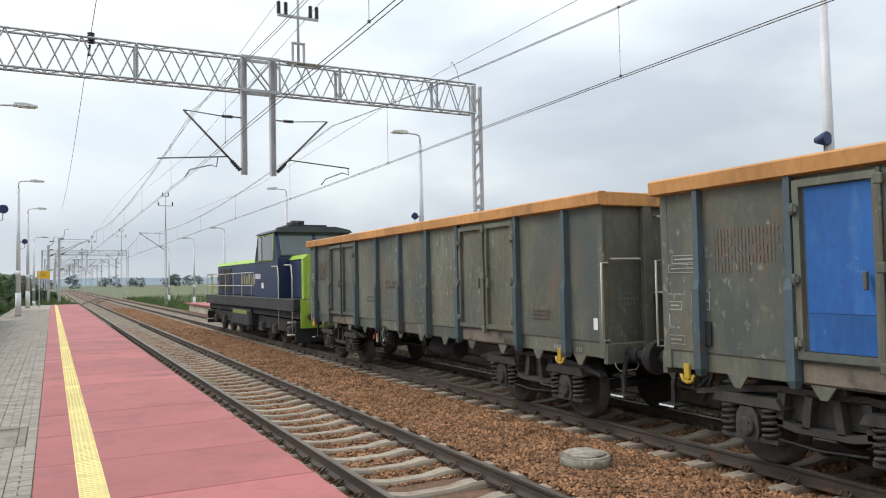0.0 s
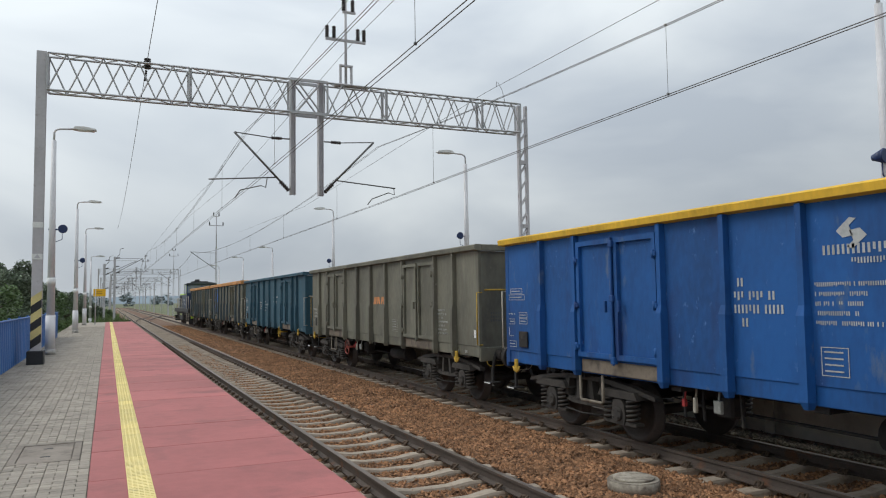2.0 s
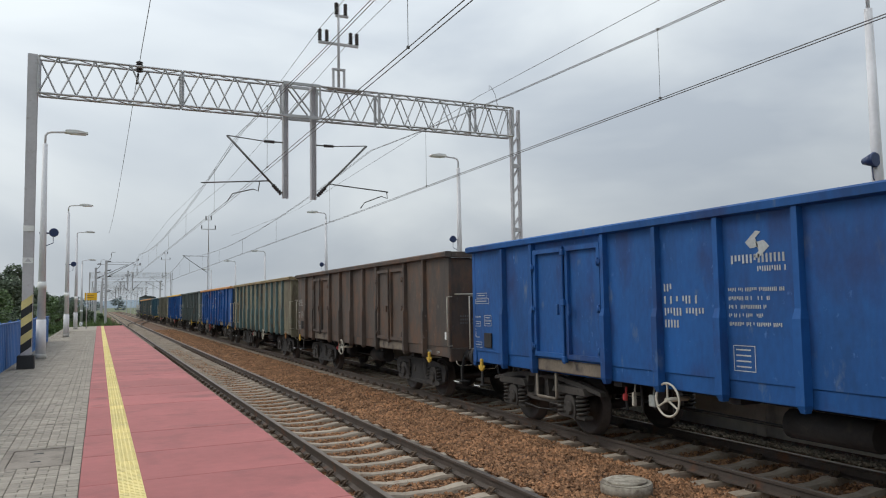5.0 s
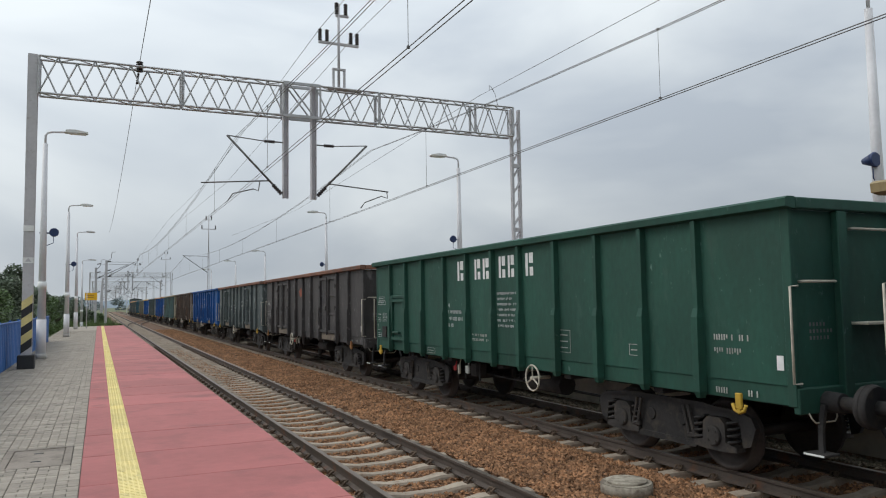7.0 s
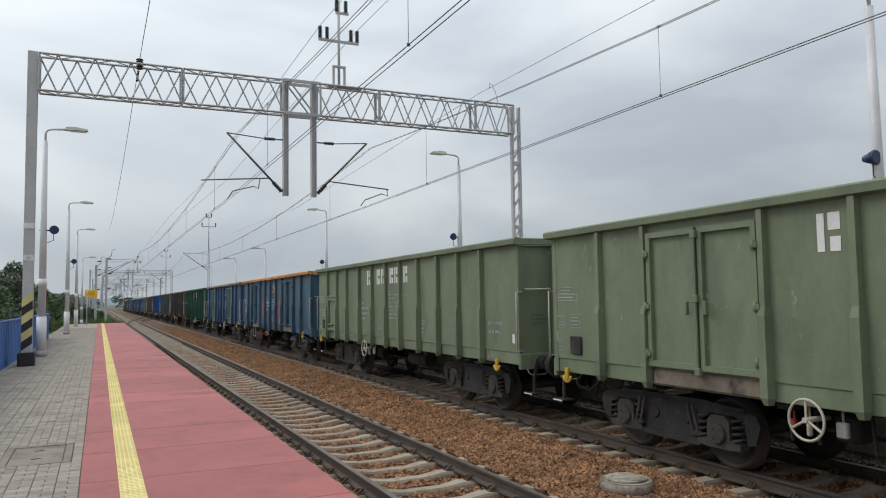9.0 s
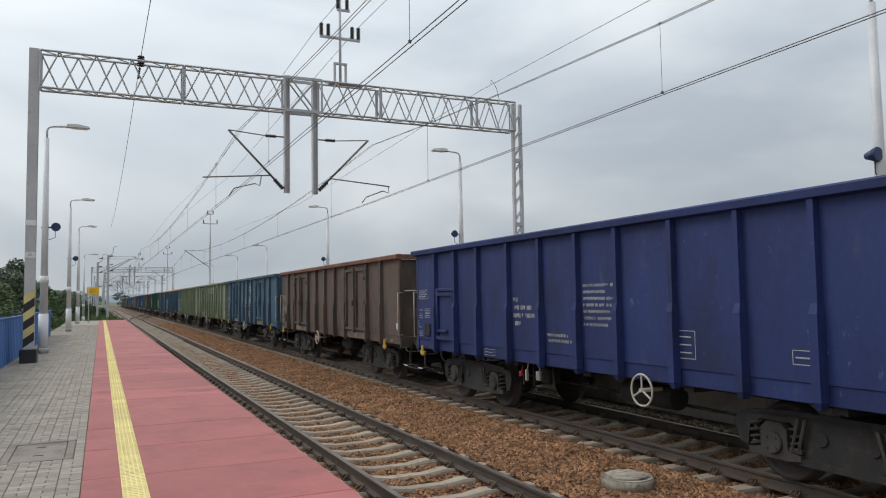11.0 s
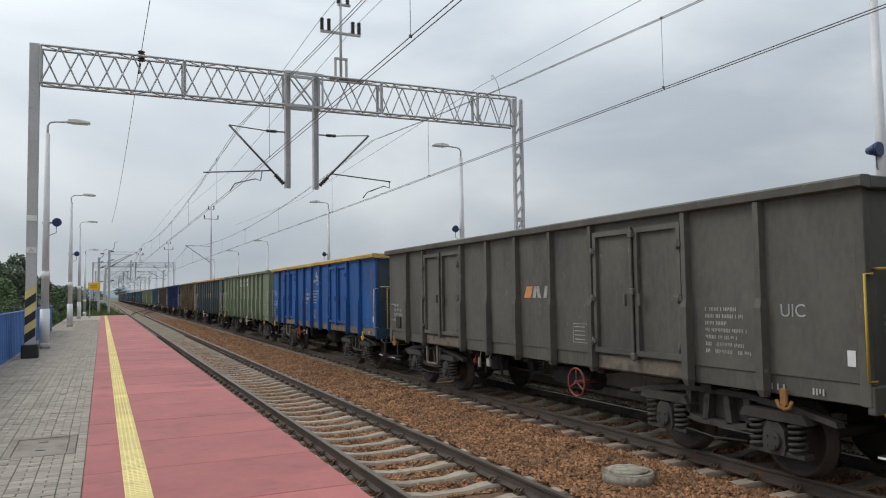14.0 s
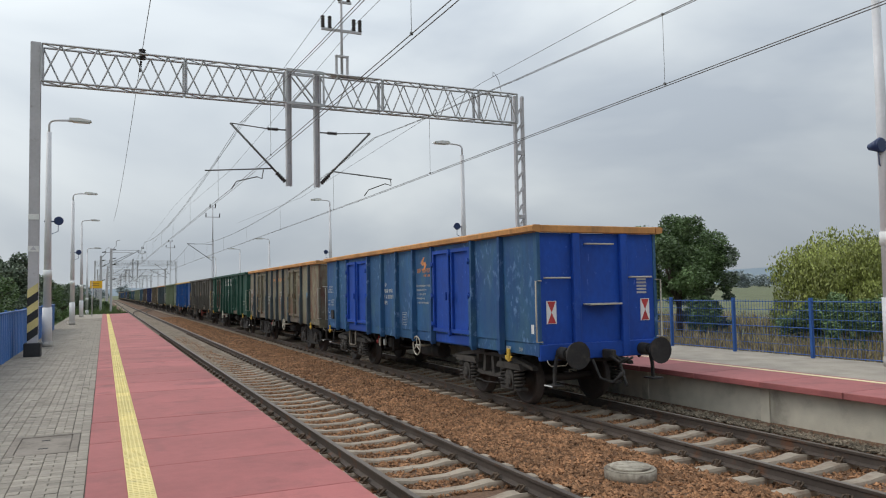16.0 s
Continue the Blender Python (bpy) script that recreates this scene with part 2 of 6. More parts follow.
def disc(bm, c, axis, r, width, sides=24, hole=0.0):
    """A wheel or washer about an axis (0 x, 1 y, 2 z)."""
    c = Vector(c)
    rows = []
    radii = [(r, -width / 2), (r, width / 2)]
    for rr, w in radii:
        row = []
        for i in range(sides):
            a = 2 * math.pi * i / sides
            p = [rr * math.cos(a), rr * math.sin(a)]
            p.insert(axis, w)
            row.append(bm.verts.new(c + Vector(p)))
        rows.append(row)
    for i in range(sides):
        j = (i + 1) % sides
        bm.faces.new((rows[0][i], rows[0][j], rows[1][j], rows[1][i])).smooth = True
    bm.faces.new(rows[0])
    bm.faces.new(rows[1])
    bmesh.ops.recalc_face_normals(bm, faces=bm.faces)
    return bm


def ring(bm, c, axis, r, thick, sides=24, tsides=6):
    c = Vector(c)
    rows = []
    for i in range(sides):
        a = 2 * math.pi * i / sides
        row = []
        for k in range(tsides):
            b = 2 * math.pi * k / tsides
            rr = r + thick * math.cos(b)
            p = [rr * math.cos(a), rr * math.sin(a)]
            p.insert(axis, thick * math.sin(b))
            row.append(bm.verts.new(c + Vector(p)))
        rows.append(row)
    for i in range(sides):
        for k in range(tsides):
            bm.faces.new((rows[i][k], rows[(i + 1) % sides][k], rows[(i + 1) % sides][(k + 1) % tsides], rows[i][(k + 1) % tsides])).smooth = True
    return bm


def extrude(bm, outline, axis, a, b):
    """A closed outline of (u, v), drawn out along an axis from a to b."""
    def at(u, v, w):
        p = [u, v]
        p.insert(axis, w)
        return bm.verts.new(p)
    r0, r1 = [at(u, v, a) for u, v in outline], [at(u, v, b) for u, v in outline]
    k = len(outline)
    for i in range(k):
        bm.faces.new((r0[i], r0[(i + 1) % k], r1[(i + 1) % k], r1[i]))
    bm.faces.new(r0[::-1])
    bm.faces.new(r1)
    bmesh.ops.recalc_face_normals(bm, faces=bm.faces)
    return bm


BM = bmesh.new

# ------------------------------------------------ plan
T1, T2 = 3.760, 8.095          # track centres
PZ, PEDGE = 0.518, 2.031       # near platform
PZ2, PEDGE2 = 0.58, 9.78       # far platform
SP = 0.6215                    # sleeper spacing
GY = 23.79                     # first gantry

# ------------------------------------------------ ground
def ground():
    bm = BM()
    xs = [-3000, -400, -60, -12, -2.6, 1.0, 2.2, 5.9, 9.9, 14.5, 20, 60, 400, 3000]
    ys = [-400, -40, 0, 40, 80, 130, 300, 900, 3500]
    def z(x):
        return -0.35 if 0.5 < x < 10.5 else (-0.75 if -60 < x < 60 else -0.6)
    grid = [[bm.verts.new((x, y, z(x))) for y in ys] for x in xs]
    for i in range(len(xs) - 1):
        for j in range(len(ys) - 1):
            bm.faces.new((grid[i][j], grid[i + 1][j], grid[i + 1][j + 1], grid[i][j + 1]))
    g = part("ground", bm, grass_mat, None)
    tagged(g, "dry grassy ground reaching the flat horizon", "ground", kind="structure")
    bm = BM()
    extrude(bm, [(1.9, -0.5), (1.9, -0.24), (4.9, -0.24), (5.05, -0.20), (5.9, -0.165), (6.85, -0.20), (7.0, -0.25), (9.30, -0.25), (9.55, -0.17), (10.0, -0.10), (10.0, -0.5)], 1, -40, 420)
    b = part("ballast_bed", bm, ballast_mat, None)
    tagged(b, "brown stone ballast bed between the railway tracks", "ballast", kind="structure")


ground()


# ------------------------------------------------ tracks
def rail_mesh():
    """Rail section, foot at -0.16, head top at 0, with the polished running surface as a second part."""
    prof = [(-0.070, -0.16), (0.070, -0.16), (0.070, -0.148), (0.012, -0.125), (0.010, -0.045), (0.034, -0.034), (0.036, -0.006),
            (-0.036, -0.006), (-0.034, -0.034), (-0.010, -0.045), (-0.012, -0.125), (-0.070, -0.148)]
    return extrude(BM(), prof, 1, -40, 420)


def sleeper_mesh():
    """Concrete sleeper: higher under the rails, waisted and lower in the middle."""
    bm = BM()
    rows = []
    for x, zt, w in ((-1.25, -0.19, .11), (-1.2, -0.165, .125), (-0.5, -0.158, .12), (-0.25, -0.195, .105), (0.25, -0.195, .105), (0.5, -0.158, .12), (1.2, -0.165, .125), (1.25, -0.19, .11)):
        rows.append([bm.verts.new((x, s * (w - e), z)) for s, e, z in ((-1, 0, -0.36), (-1, 0.012, zt - 0.03), (-1, 0.03, zt), (1, 0.03, zt), (1, 0.012, zt - 0.03), (1, 0, -0.36))])
    for a, b in zip(rows, rows[1:]):
        for i in range(5):
            bm.faces.new((a[i], a[i + 1], b[i + 1], b[i]))
    bm.faces.new(rows[0])
    bm.faces.new(rows[-1][::-1])
    bmesh.ops.recalc_face_normals(bm, faces=bm.faces)
    return bm


def clip_mesh():
    bm = BM()
    box(bm, -0.05, 0.05, -0.06, 0.06, -0.165, -0.145)
    for s in (-1, 1):
        path(bm, [(-0.04, s * 0.05, -0.14), (0.0, s * 0.055, -0.10), (0.035, s * 0.03, -0.095), (0.03, 0, -0.12)], 0.014, 6)
    tube(bm, (0.0, 0, -0.15), (0.0, 0, -0.085), 0.022, 6)
    return bm


RAIL, SLEEPER, CLIP = mesh_of(rail_mesh(), "rail"), mesh_of(sleeper_mesh(), "sleeper"), mesh_of(clip_mesh(), "clip")


def track(cx, first, words):
    tr = thing("railway_track", pose(cx, 0, 0), words, "track", kind="structure")
    for s in (-1, 1):
        part("rail", RAIL, rail_side, tr, "brown steel rail with polished head", pose(s * 0.742, 0, 0))
        bm = BM()
        box(bm, -0.033, 0.033, -40, 420, -0.006, 0.0)
        part("rail_head", bm, rail_top, tr, "polished running surface", pose(s * 0.742, 0, 0))
    y0 = first - SP * 50
    for i in range(290):
        y = y0 + SP * i
        sl = part("sleeper", SLEEPER, sleeper_mat, tr, "", pose(0, y, 0, 0, 0, random.uniform(-0.3, 0.3)))
        if 4 < y < 46:
            for s in (-1, 1):
                for e in (-1, 1):
                    part("rail_clip", CLIP, clip_mat, sl, "", pose(s * 0.742 + e * 0.105, 0, 0, 0, 0, 90 + 90 * e))
    bm = BM()
    for i in range(290, 560):
        y = y0 + SP * i
        box(bm, -1.25, 1.25, y - .13, y + .13, -0.3, -0.165)
    rest = part("far_sleepers", bm, sleeper_mat, tr)
    rest["kind"] = "stuff"
    return tr


track(T1, 14.392, "near railway track on pale concrete sleepers in brown ballast")
track(T2, 14.25, "far railway track on pale concrete sleepers in brown ballast")


def stones(name, patches, seed, material):
    """Loose ballast stones: small rough octahedra laid on the bed, joined."""
    rng = np.random.default_rng(seed)
    base = np.array([(1, 0, 0), (-1, 0, 0), (0, 1, 0), (0, -1, 0), (0, 0, 1), (0, 0, -1)], float)
    tri = np.array([(0, 2, 4), (2, 1, 4), (1, 3, 4), (3, 0, 4), (2, 0, 5), (1, 2, 5), (3, 1, 5), (0, 3, 5)])
    vs, fs, k = [], [], 0
    for x0, x1, y0, y1, z, n, size in patches:
        c = np.stack([rng.uniform(x0, x1, n), rng.uniform(y0, y1, n), z + rng.uniform(-0.012, 0.012, n)], 1)
        s = size * rng.uniform(0.5, 1.35, (n, 1, 3))
        v = base[None] * s + rng.normal(0, size * 0.22, (n, 6, 3))
        a = rng.uniform(0, 6.28, n)
        ca, sa = np.cos(a)[:, None], np.sin(a)[:, None]
        v = np.stack([v[..., 0] * ca - v[..., 1] * sa, v[..., 0] * sa + v[..., 1] * ca, v[..., 2] * 0.75], 2) + c[:, None]
        vs.append(v.reshape(-1, 3))
        fs.append((tri[None] + (np.arange(n) * 6)[:, None, None] + k).reshape(-1, 3))
        k += n * 6
    me = bpy.data.meshes.new(name)
    me.from_pydata(np.concatenate(vs).tolist(), [], np.concatenate(fs).tolist())
    me.materials.append(material)
    ob = new(name, me)
    tagged(ob, "loose reddish-brown ballast stones between rails and sleepers" if material is stone_mat else "dull grey-brown gravel banked against the platform wall", "ballast", kind="stuff")


stones("ballast_stones", [(4.95, 6.9, 4.5, 15, -0.165, 17000, 0.030), (4.95, 6.9, 15, 34, -0.165, 14000, 0.036), (4.95, 6.9, 34, 80, -0.165, 9000, 0.05),
                          (2.4, 5.05, 8, 22, -0.225, 17000, 0.028), (2.4, 5.05, 22, 44, -0.225, 12000, 0.036),
                          (6.9, 9.4, 4, 16, -0.245, 14000, 0.030), (6.9, 9.4, 16, 36, -0.245, 7500, 0.036)], 3, stone_mat)
stones("wall_foot_gravel", [(9.28, 9.55, 4, 30, -0.20, 4500, 0.030), (9.5, 10.0, 4, 30, -0.13, 8500, 0.032)], 8, gravel_mat)


# ------------------------------------------------ near platform
def near_platform():
    pl = thing("platform_near", pose(0, 0, 0), "station platform with grey pavers, red edge slabs and a yellow line", "platform", kind="structure")
    end = 73.0
    bm = BM()
    box(bm, -2.6, 1.95, -15, end, -0.7, PZ - 0.09)
    part("platform_body", bm, concrete, pl)
    bm = BM()
    box(bm, -2.6, -0.141, -15, end, PZ - 0.09, PZ - 0.012)
    part("paver_bed", bm, joint_mat, pl)
    bm = BM()
    box(bm, -0.141, PEDGE - 0.03, -15, end, PZ - 0.09, PZ - 0.022)
    part("slab_bed", bm, joint_mat, pl)
    bm = BM()
    box(bm, -0.141, PEDGE, 0.006, 1.494, PZ - 0.12, PZ, 0.006)
    slab = mesh_of(bm, "slab")
    for i in range(-8, 49):
        part("slab", slab, red_mat, pl, "", pose(random.uniform(-0.004, 0.004), 0.35 + i * 1.5, random.uniform(-0.003, 0.0)))
    bm = BM()
    box(bm, 0.190, 0.405, 0.004, 0.496, PZ + 0.001, PZ + 0.007)
    for k in range(8):
        for j in range(5):
            x, y = 0.212 + j * 0.043, 0.035 + k * 0.062
            box(bm, x - 0.016, x + 0.016, y - 0.012, y + 0.012, PZ + 0.0065, PZ + 0.012)
    strip = mesh_of(bm, "tactile_strip")
    for i in range(-10, 146):
        part("tactile_strip", strip, yellow_mat, pl, "", pose(0, 0.35 + i * 0.5, 0))
    # pavers in columns: one long stone, then two short ones
    bm = BM()
    box(bm, 0.003, 0.199, 0.003, 0.099, -0.06, 0.0, 0.004)
    long_p = mesh_of(bm, "paver")
    bm = BM()
    box(bm, 0.003, 0.098, 0.003, 0.099, -0.06, 0.0, 0.004)
    short_p = mesh_of(bm, "paver")
    count = 0
    vs, fs = [], []
    for j in range(30, 300):
        for i in range(12):
            x, y = -0.145 - 0.202 * (i + 1), 0.2 * j
            trio = ((long_p, x, y, 0.196), (short_p, x, y + 0.1, 0.095), (short_p, x + 0.101, y + 0.1, 0.095))
            if i < 4 and 44 < j < 51:
                trio = ((short_p, x + 0.101, y, 0.095), (short_p, x + 0.101, y + 0.1, 0.095)) if i == 0 else ()
            for me, px, py, w in trio:
                dz = random.uniform(-0.003, 0.002)
                if count < 300 and 7.2 < y < 14 and i < 6:
                    part("paver", me, paver_mat, pl, "", pose(px, py, PZ + dz))
                    count += 1
                else:
                    k = len(vs)
                    a, b, c, d, z = px + 0.003, px + w, py + 0.003, py + 0.099, PZ + dz
                    vs += [(a, c, z - 0.05), (b, c, z - 0.05), (b, d, z - 0.05), (a, d, z - 0.05), (a, c, z), (b, c, z), (b, d, z), (a, d, z)]
                    fs += [(k + 4, k + 5, k + 6, k + 7), (k, k + 1, k + 5, k + 4), (k + 1, k + 2, k + 6, k + 5), (k + 2, k + 3, k + 7, k + 6), (k + 3, k, k + 4, k + 7)]
    me = bpy.data.meshes.new("pavers")
    me.from_pydata(vs, [], fs)
    me.materials.append(paver_joined)
    rest = part("far_pavers", me, paver_joined, pl)
    rest["kind"] = "stuff"
    bm = BM()
    box(bm, -2.6, -0.141, 60.0, end, PZ - 0.05, PZ)
    box(bm, -2.6, -0.141, -15, 6.0, PZ - 0.05, PZ)
    part("pavement", bm, paver_joined, pl)
    # inspection cover in the paving
    cv = thing("inspection_cover", pose(-0.601, 9.6, PZ - 0.012), "concrete inspection cover set flush in grey paving", "cover")
    bm = BM()
    for a in ((-0.348, 0.348, -0.596, -0.52), (-0.348, 0.348, 0.52, 0.596), (-0.348, -0.27, -0.515, 0.515), (0.27, 0.348, -0.515, 0.515)):
        box(bm, *a, -0.05, 0.014, 0.004)
    part("cover_frame", bm, cover_mat, cv)
    bm = BM()
    box(bm, -0.262, 0.262, -0.505, 0.505, -0.05, 0.010, 0.006)
    part("cover_plate", bm, cover_mat, cv)
    for y in (-0.25, 0.25):
        bm = BM()
        box(bm, -0.05, 0.05, y - 0.02, y + 0.02, 0.0105, 0.013)
        part("lifting_slot", bm, black_mat, cv)


near_platform()


# ------------------------------------------------ far platform
def far_platform():
    pl = thing("platform_far", pose(0, 0, 0), "station platform with red overhanging edge, yellow line and grey paving", "platform", kind="structure")
    bm = BM()
    box(bm, PEDGE2 + 0.22, 14.0, -30, 64, -0.7, PZ2 - 0.1)
    part("platform_wall", bm, wall_concrete, pl, "pale concrete retaining wall")
    bm = BM()
    box(bm, PEDGE2, 11.4, 0.005, 1.495, PZ2 - 0.1, PZ2, 0.008)
    slab = mesh_of(bm, "slab")
    for i in range(-14, 43):
        part("slab", slab, red_mat, pl, "", pose(random.uniform(-0.006, 0.006), i * 1.5, random.uniform(-0.003, 0)))
    bm = BM()
    box(bm, 11.13, 11.26, -20, 64, PZ2 + 0.001, PZ2 + 0.005)
    part("yellow_line", bm, line_cream, pl, "worn cream-yellow line")
    bm = BM()
    box(bm, 11.4, 14.0, -30, 64, PZ2 - 0.1, PZ2 - 0.004)
    part("pavement", bm, paver_joined, pl)
    bm = BM()
    for y in range(-12, 40, 3):
        box(bm, PEDGE2 + 0.195, PEDGE2 + 0.22, y, y + 0.18, -0.4, PZ2 - 0.1)
    part("wall_pilasters", bm, wall_concrete, pl)


far_platform()


# ------------------------------------------------ lattice gantries
def truss(owner, a, b, h, w, n, split, chord=0.028, web=0.019):
    """Box truss along x from a to b: four chords, zigzag webs; height h, width w (in y), top at z = 0.
    Split: every bar is a piece of its own."""
    bars = []
    for y in (-w / 2, w / 2):
        for z in (0, -h):
            bars.append(("chord", (a, y, z), (b, y, z), chord))
        for x in (a, b):
            bars.append(("end_bar", (x, y, -h), (x, y, 0), chord))
        for i in range(n):
            x0, x1 = a + (b - a) * i / n, a + (b - a) * (i + 1) / n
            xm = (x0 + x1) / 2
            lo, hi = (-h, 0) if y < 0 else (0, -h)
            bars.append(("brace", (x0, y, lo), (xm, y, hi), web))
            bars.append(("brace", (xm, y, hi), (x1, y, lo), web))
    for z in (0, -h):
        for i in range(n):
            x0, x1 = a + (b - a) * i / n, a + (b - a) * (i + 1) / n
            bars.append(("brace", (x0, -w / 2, z), ((x0 + x1) / 2, w / 2, z), web * 0.8))
            bars.append(("brace", ((x0 + x1) / 2, w / 2, z), (x1, -w / 2, z), web * 0.8))
    if split:
        for nm, p, q, r in bars:
            part(nm, tube(BM(), p, q, r * 1.25, 4), galv, owner)
    else:
        bm = BM()
        for nm, p, q, r in bars:
            tube(bm, p, q, r * 1.25, 4)
        part("lattice", bm, galv, owner)["kind"] = "stuff"


def insulator(bm, a, b, r=0.06):
    prof = [(0, r * 0.4)]
    for k in range(5):
        prof += [((k + 0.15) / 5, r * 0.62), ((k + 0.3) / 5, r), ((k + 0.65) / 5, r * 0.92), ((k + 0.85) / 5, r * 0.62)]
    lathe(bm, a, b, prof + [(1, r * 0.4)], 10)


def gantry(y, detail):
    g = thing("catenary_gantry", pose(0, y, 0), "grey steel lattice gantry spanning both tracks, carrying overhead line supports", "gantry", "overhead line gantries")
    top, h = 9.39, 1.08
    zl = PZ - 0.05 if y < 73 else -0.6
    bm = BM()
    for s in (-1, 1):
        box(bm, -1.95, -1.69, s * 0.14 - 0.02, s * 0.14 + 0.02, zl, top + 0.05, 0.004)
    box(bm, -1.83, -1.81, -0.12, 0.12, zl, top)
    part("post", bm, grey_paint, g, "grey steel channel post")
    xr = 14.10
    lp = new("lattice_post")
    lp.parent = g
    lp["label"] = "grey lattice steel post"
    rest = BM()
    for sx in (-1, 1):
        bm = BM() if detail else rest
        box(bm, xr + sx * 0.155 - 0.045, xr + sx * 0.155 + 0.045, -0.07, 0.07, -0.6, top - 0.02)
        if detail:
            part("leg", bm, grey_paint, lp)
    for k in range(15):
        z = 0.2 + k * 0.6
        for sy in (-1, 1):
            bm = BM() if detail else rest
            tube(bm, (xr - 0.12, sy * 0.06, z), (xr + 0.12, sy * 0.06, z + 0.34), 0.022, 4)
            if detail:
                part("brace", bm, grey_paint, lp)
            if k % 4 == 3:
                bm = BM() if detail else rest
                box(bm, xr - 0.109, xr + 0.109, sy * 0.06 - 0.008, sy * 0.06 + 0.008, z + 0.36, z + 0.50)
                if detail:
                    part("batten_plate", bm, grey_paint, lp)
    if not detail:
        part("lattice", rest, grey_paint, lp)["kind"] = "stuff"
    for a, b, n in ((-1.66, 2.2, 4), (2.24, 5.33, 3), (6.55, 8.6, 2), (8.64, 12.3, 4), (12.34, 13.93, 2)):
        beam = new("beam")
        beam.parent = g
        beam.matrix_basis = pose(0, 0, top)
        truss(beam, a, b, h, 0.42, n, detail)
    bm = BM()
    for s in (-1, 1):
        for z in (0, -h):
            box(bm, 5.33, 6.55, s * 0.21 - 0.035, s * 0.21 + 0.035, z - 0.045, z + 0.045)
        tube(bm, (5.5, s * 0.21, 0), (6.36, s * 0.21, -h), 0.03, 4)
        tube(bm, (6.36, s * 0.21, 0), (5.5, s * 0.21, -h), 0.03, 4)
    part("centre_frame", bm, galv, g, "", pose(0, 0, top))
    for x in (5.43, 6.36):
        bm = BM()
        extrude(bm, [(x - 0.085, -0.1), (x - 0.06, -0.1), (x - 0.06, -0.012), (x + 0.06, -0.012), (x + 0.06, -0.1), (x + 0.085, -0.1),
                     (x + 0.085, 0.1), (x + 0.06, 0.1), (x + 0.06, 0.012), (x - 0.06, 0.012), (x - 0.06, 0.1), (x - 0.085, 0.1)], 2, 5.62, top + 0.1)
        part("drop_post", bm, grey_paint, g, "grey steel drop post")
    for s, x in ((-1, 5.36), (1, 6.44)):
        bm = BM()
        tip = (x + s * 1.78, 0, 7.55)
        foot = (x + s * 0.05, 0, 5.75)
        tube(bm, (x + s * 0.30, 0, 6.02), tip, 0.035, 8)
        tube(bm, (x, 0, 7.45), (x + s * 0.3, 0, 7.45), 0.025, 6)
        tube(bm, (x + s * 0.6, 0, 7.45), tip, 0.018, 6)
        hz = 6.0
        tube(bm, (x + s * 0.45, 0, hz + 0.17), (x + s * 2.55, 0, hz), 0.022, 8)
        path(bm, [(x + s * 0.75, 0, hz + 0.12), (x + s * 0.80, 0, hz - 0.18), (x + s * 0.95, 0, hz - 0.12), (x + s * 1.6, 0, hz - 0.3), (x + s * 1.75, 0, hz - 0.55)]
             if s < 0 else [(x + s * 2.5, 0, hz), (x + s * 2.52, 0, hz - 0.22), (x + s * 2.3, 0, hz - 0.16), (x + s * 1.7, 0, hz - 0.4), (x + s * 1.55, 0, hz - 0.6)], 0.018, 6)
        part("cantilever", bm, wire_mat, g, "dark cantilever tubes")
        bm = BM()
        insulator(bm, foot, (x + s * 0.34, 0, 6.05), 0.075)
        part("insulator", bm, porcelain, g, "dark ribbed insulator")
        bm = BM()
        insulator(bm, (x + s * 0.28, 0, 7.45), (x + s * 0.62, 0, 7.45), 0.06)
        part("insulator", bm, porcelain, g, "dark ribbed insulators")
    # mast with feeder insulators on top
    bm = BM()
    tube(bm, (7.25, 0, top), (7.25, 0, top + 3.0), 0.05, 8, 0.04)
    for s in (-1, 1):
        box(bm, 7.25 + s * 0.19 - 0.035, 7.25 + s * 0.19 + 0.035, -0.04, 0.04, top, top + 0.72)
    box(bm, 7.02, 7.48, -0.05, 0.05, top + 0.68, top + 0.74)
    box(bm, 6.55, 7.95, -0.035, 0.035, top + 1.55, top + 1.63)
    box(bm, 7.15, 7.60, -0.035, 0.035, top + 2.55, top + 2.62)
    box(bm, 6.85, 8.05, -0.12, 0.12, top + 0.0, top + 0.06)
    part("feeder_mast", bm, grey_paint, g, "grey feeder mast on the beam")
    for x, z in ((6.60, 1.63), (6.84, 1.63), (7.68, 1.63), (7.90, 1.63), (7.18, 2.62), (7.50, 2.62)):
        bm = BM()
        insulator(bm, (x, 0, top + z), (x, 0, top + z + 0.42), 0.075)
        part("insulator", bm, porcelain, g, "dark ribbed insulator")
    bm = BM()
    insulator(bm, (1.0, 0, top - 0.12), (1.0, 0, top + 0.22), 0.11)
    part("insulator", bm, porcelain, g, "dark insulator on the beam")
    bm = BM()
    insulator(bm, (0.97, 0, top - 0.15), (0.93, 0, top - 0.5), 0.04)
    part("insulator", bm, porcelain, g, "dark insulator on the beam")
    if detail:
        bm = BM()
        box(bm, -2.03, -1.61, -0.25, 0.25, PZ - 0.05, PZ + 0.38, 0.02)
        part("footing", bm, black_mat, g, "black painted footing block")
        for k in range(6):
            z = PZ + 0.42 + k * 0.24
            for s in (-1, 1):
                bm = BM()
                extrude(bm, [(-1.954, z), (-1.686, z + 0.20), (-1.686, z + 0.44), (-1.954, z + 0.24)], 1, s * 0.163 - 0.002, s * 0.163 + 0.002)
                part("warning_stripe", bm, stripe_yellow if k % 2 else black_mat, g)
        for z in (3.45, 4.35):
            bm = BM()
            box(bm, -1.955, -1.685, -0.175, -0.165, z, z + 0.16)
            part("number_plate", bm, white_mat, g, "white plate")
        bm = BM()
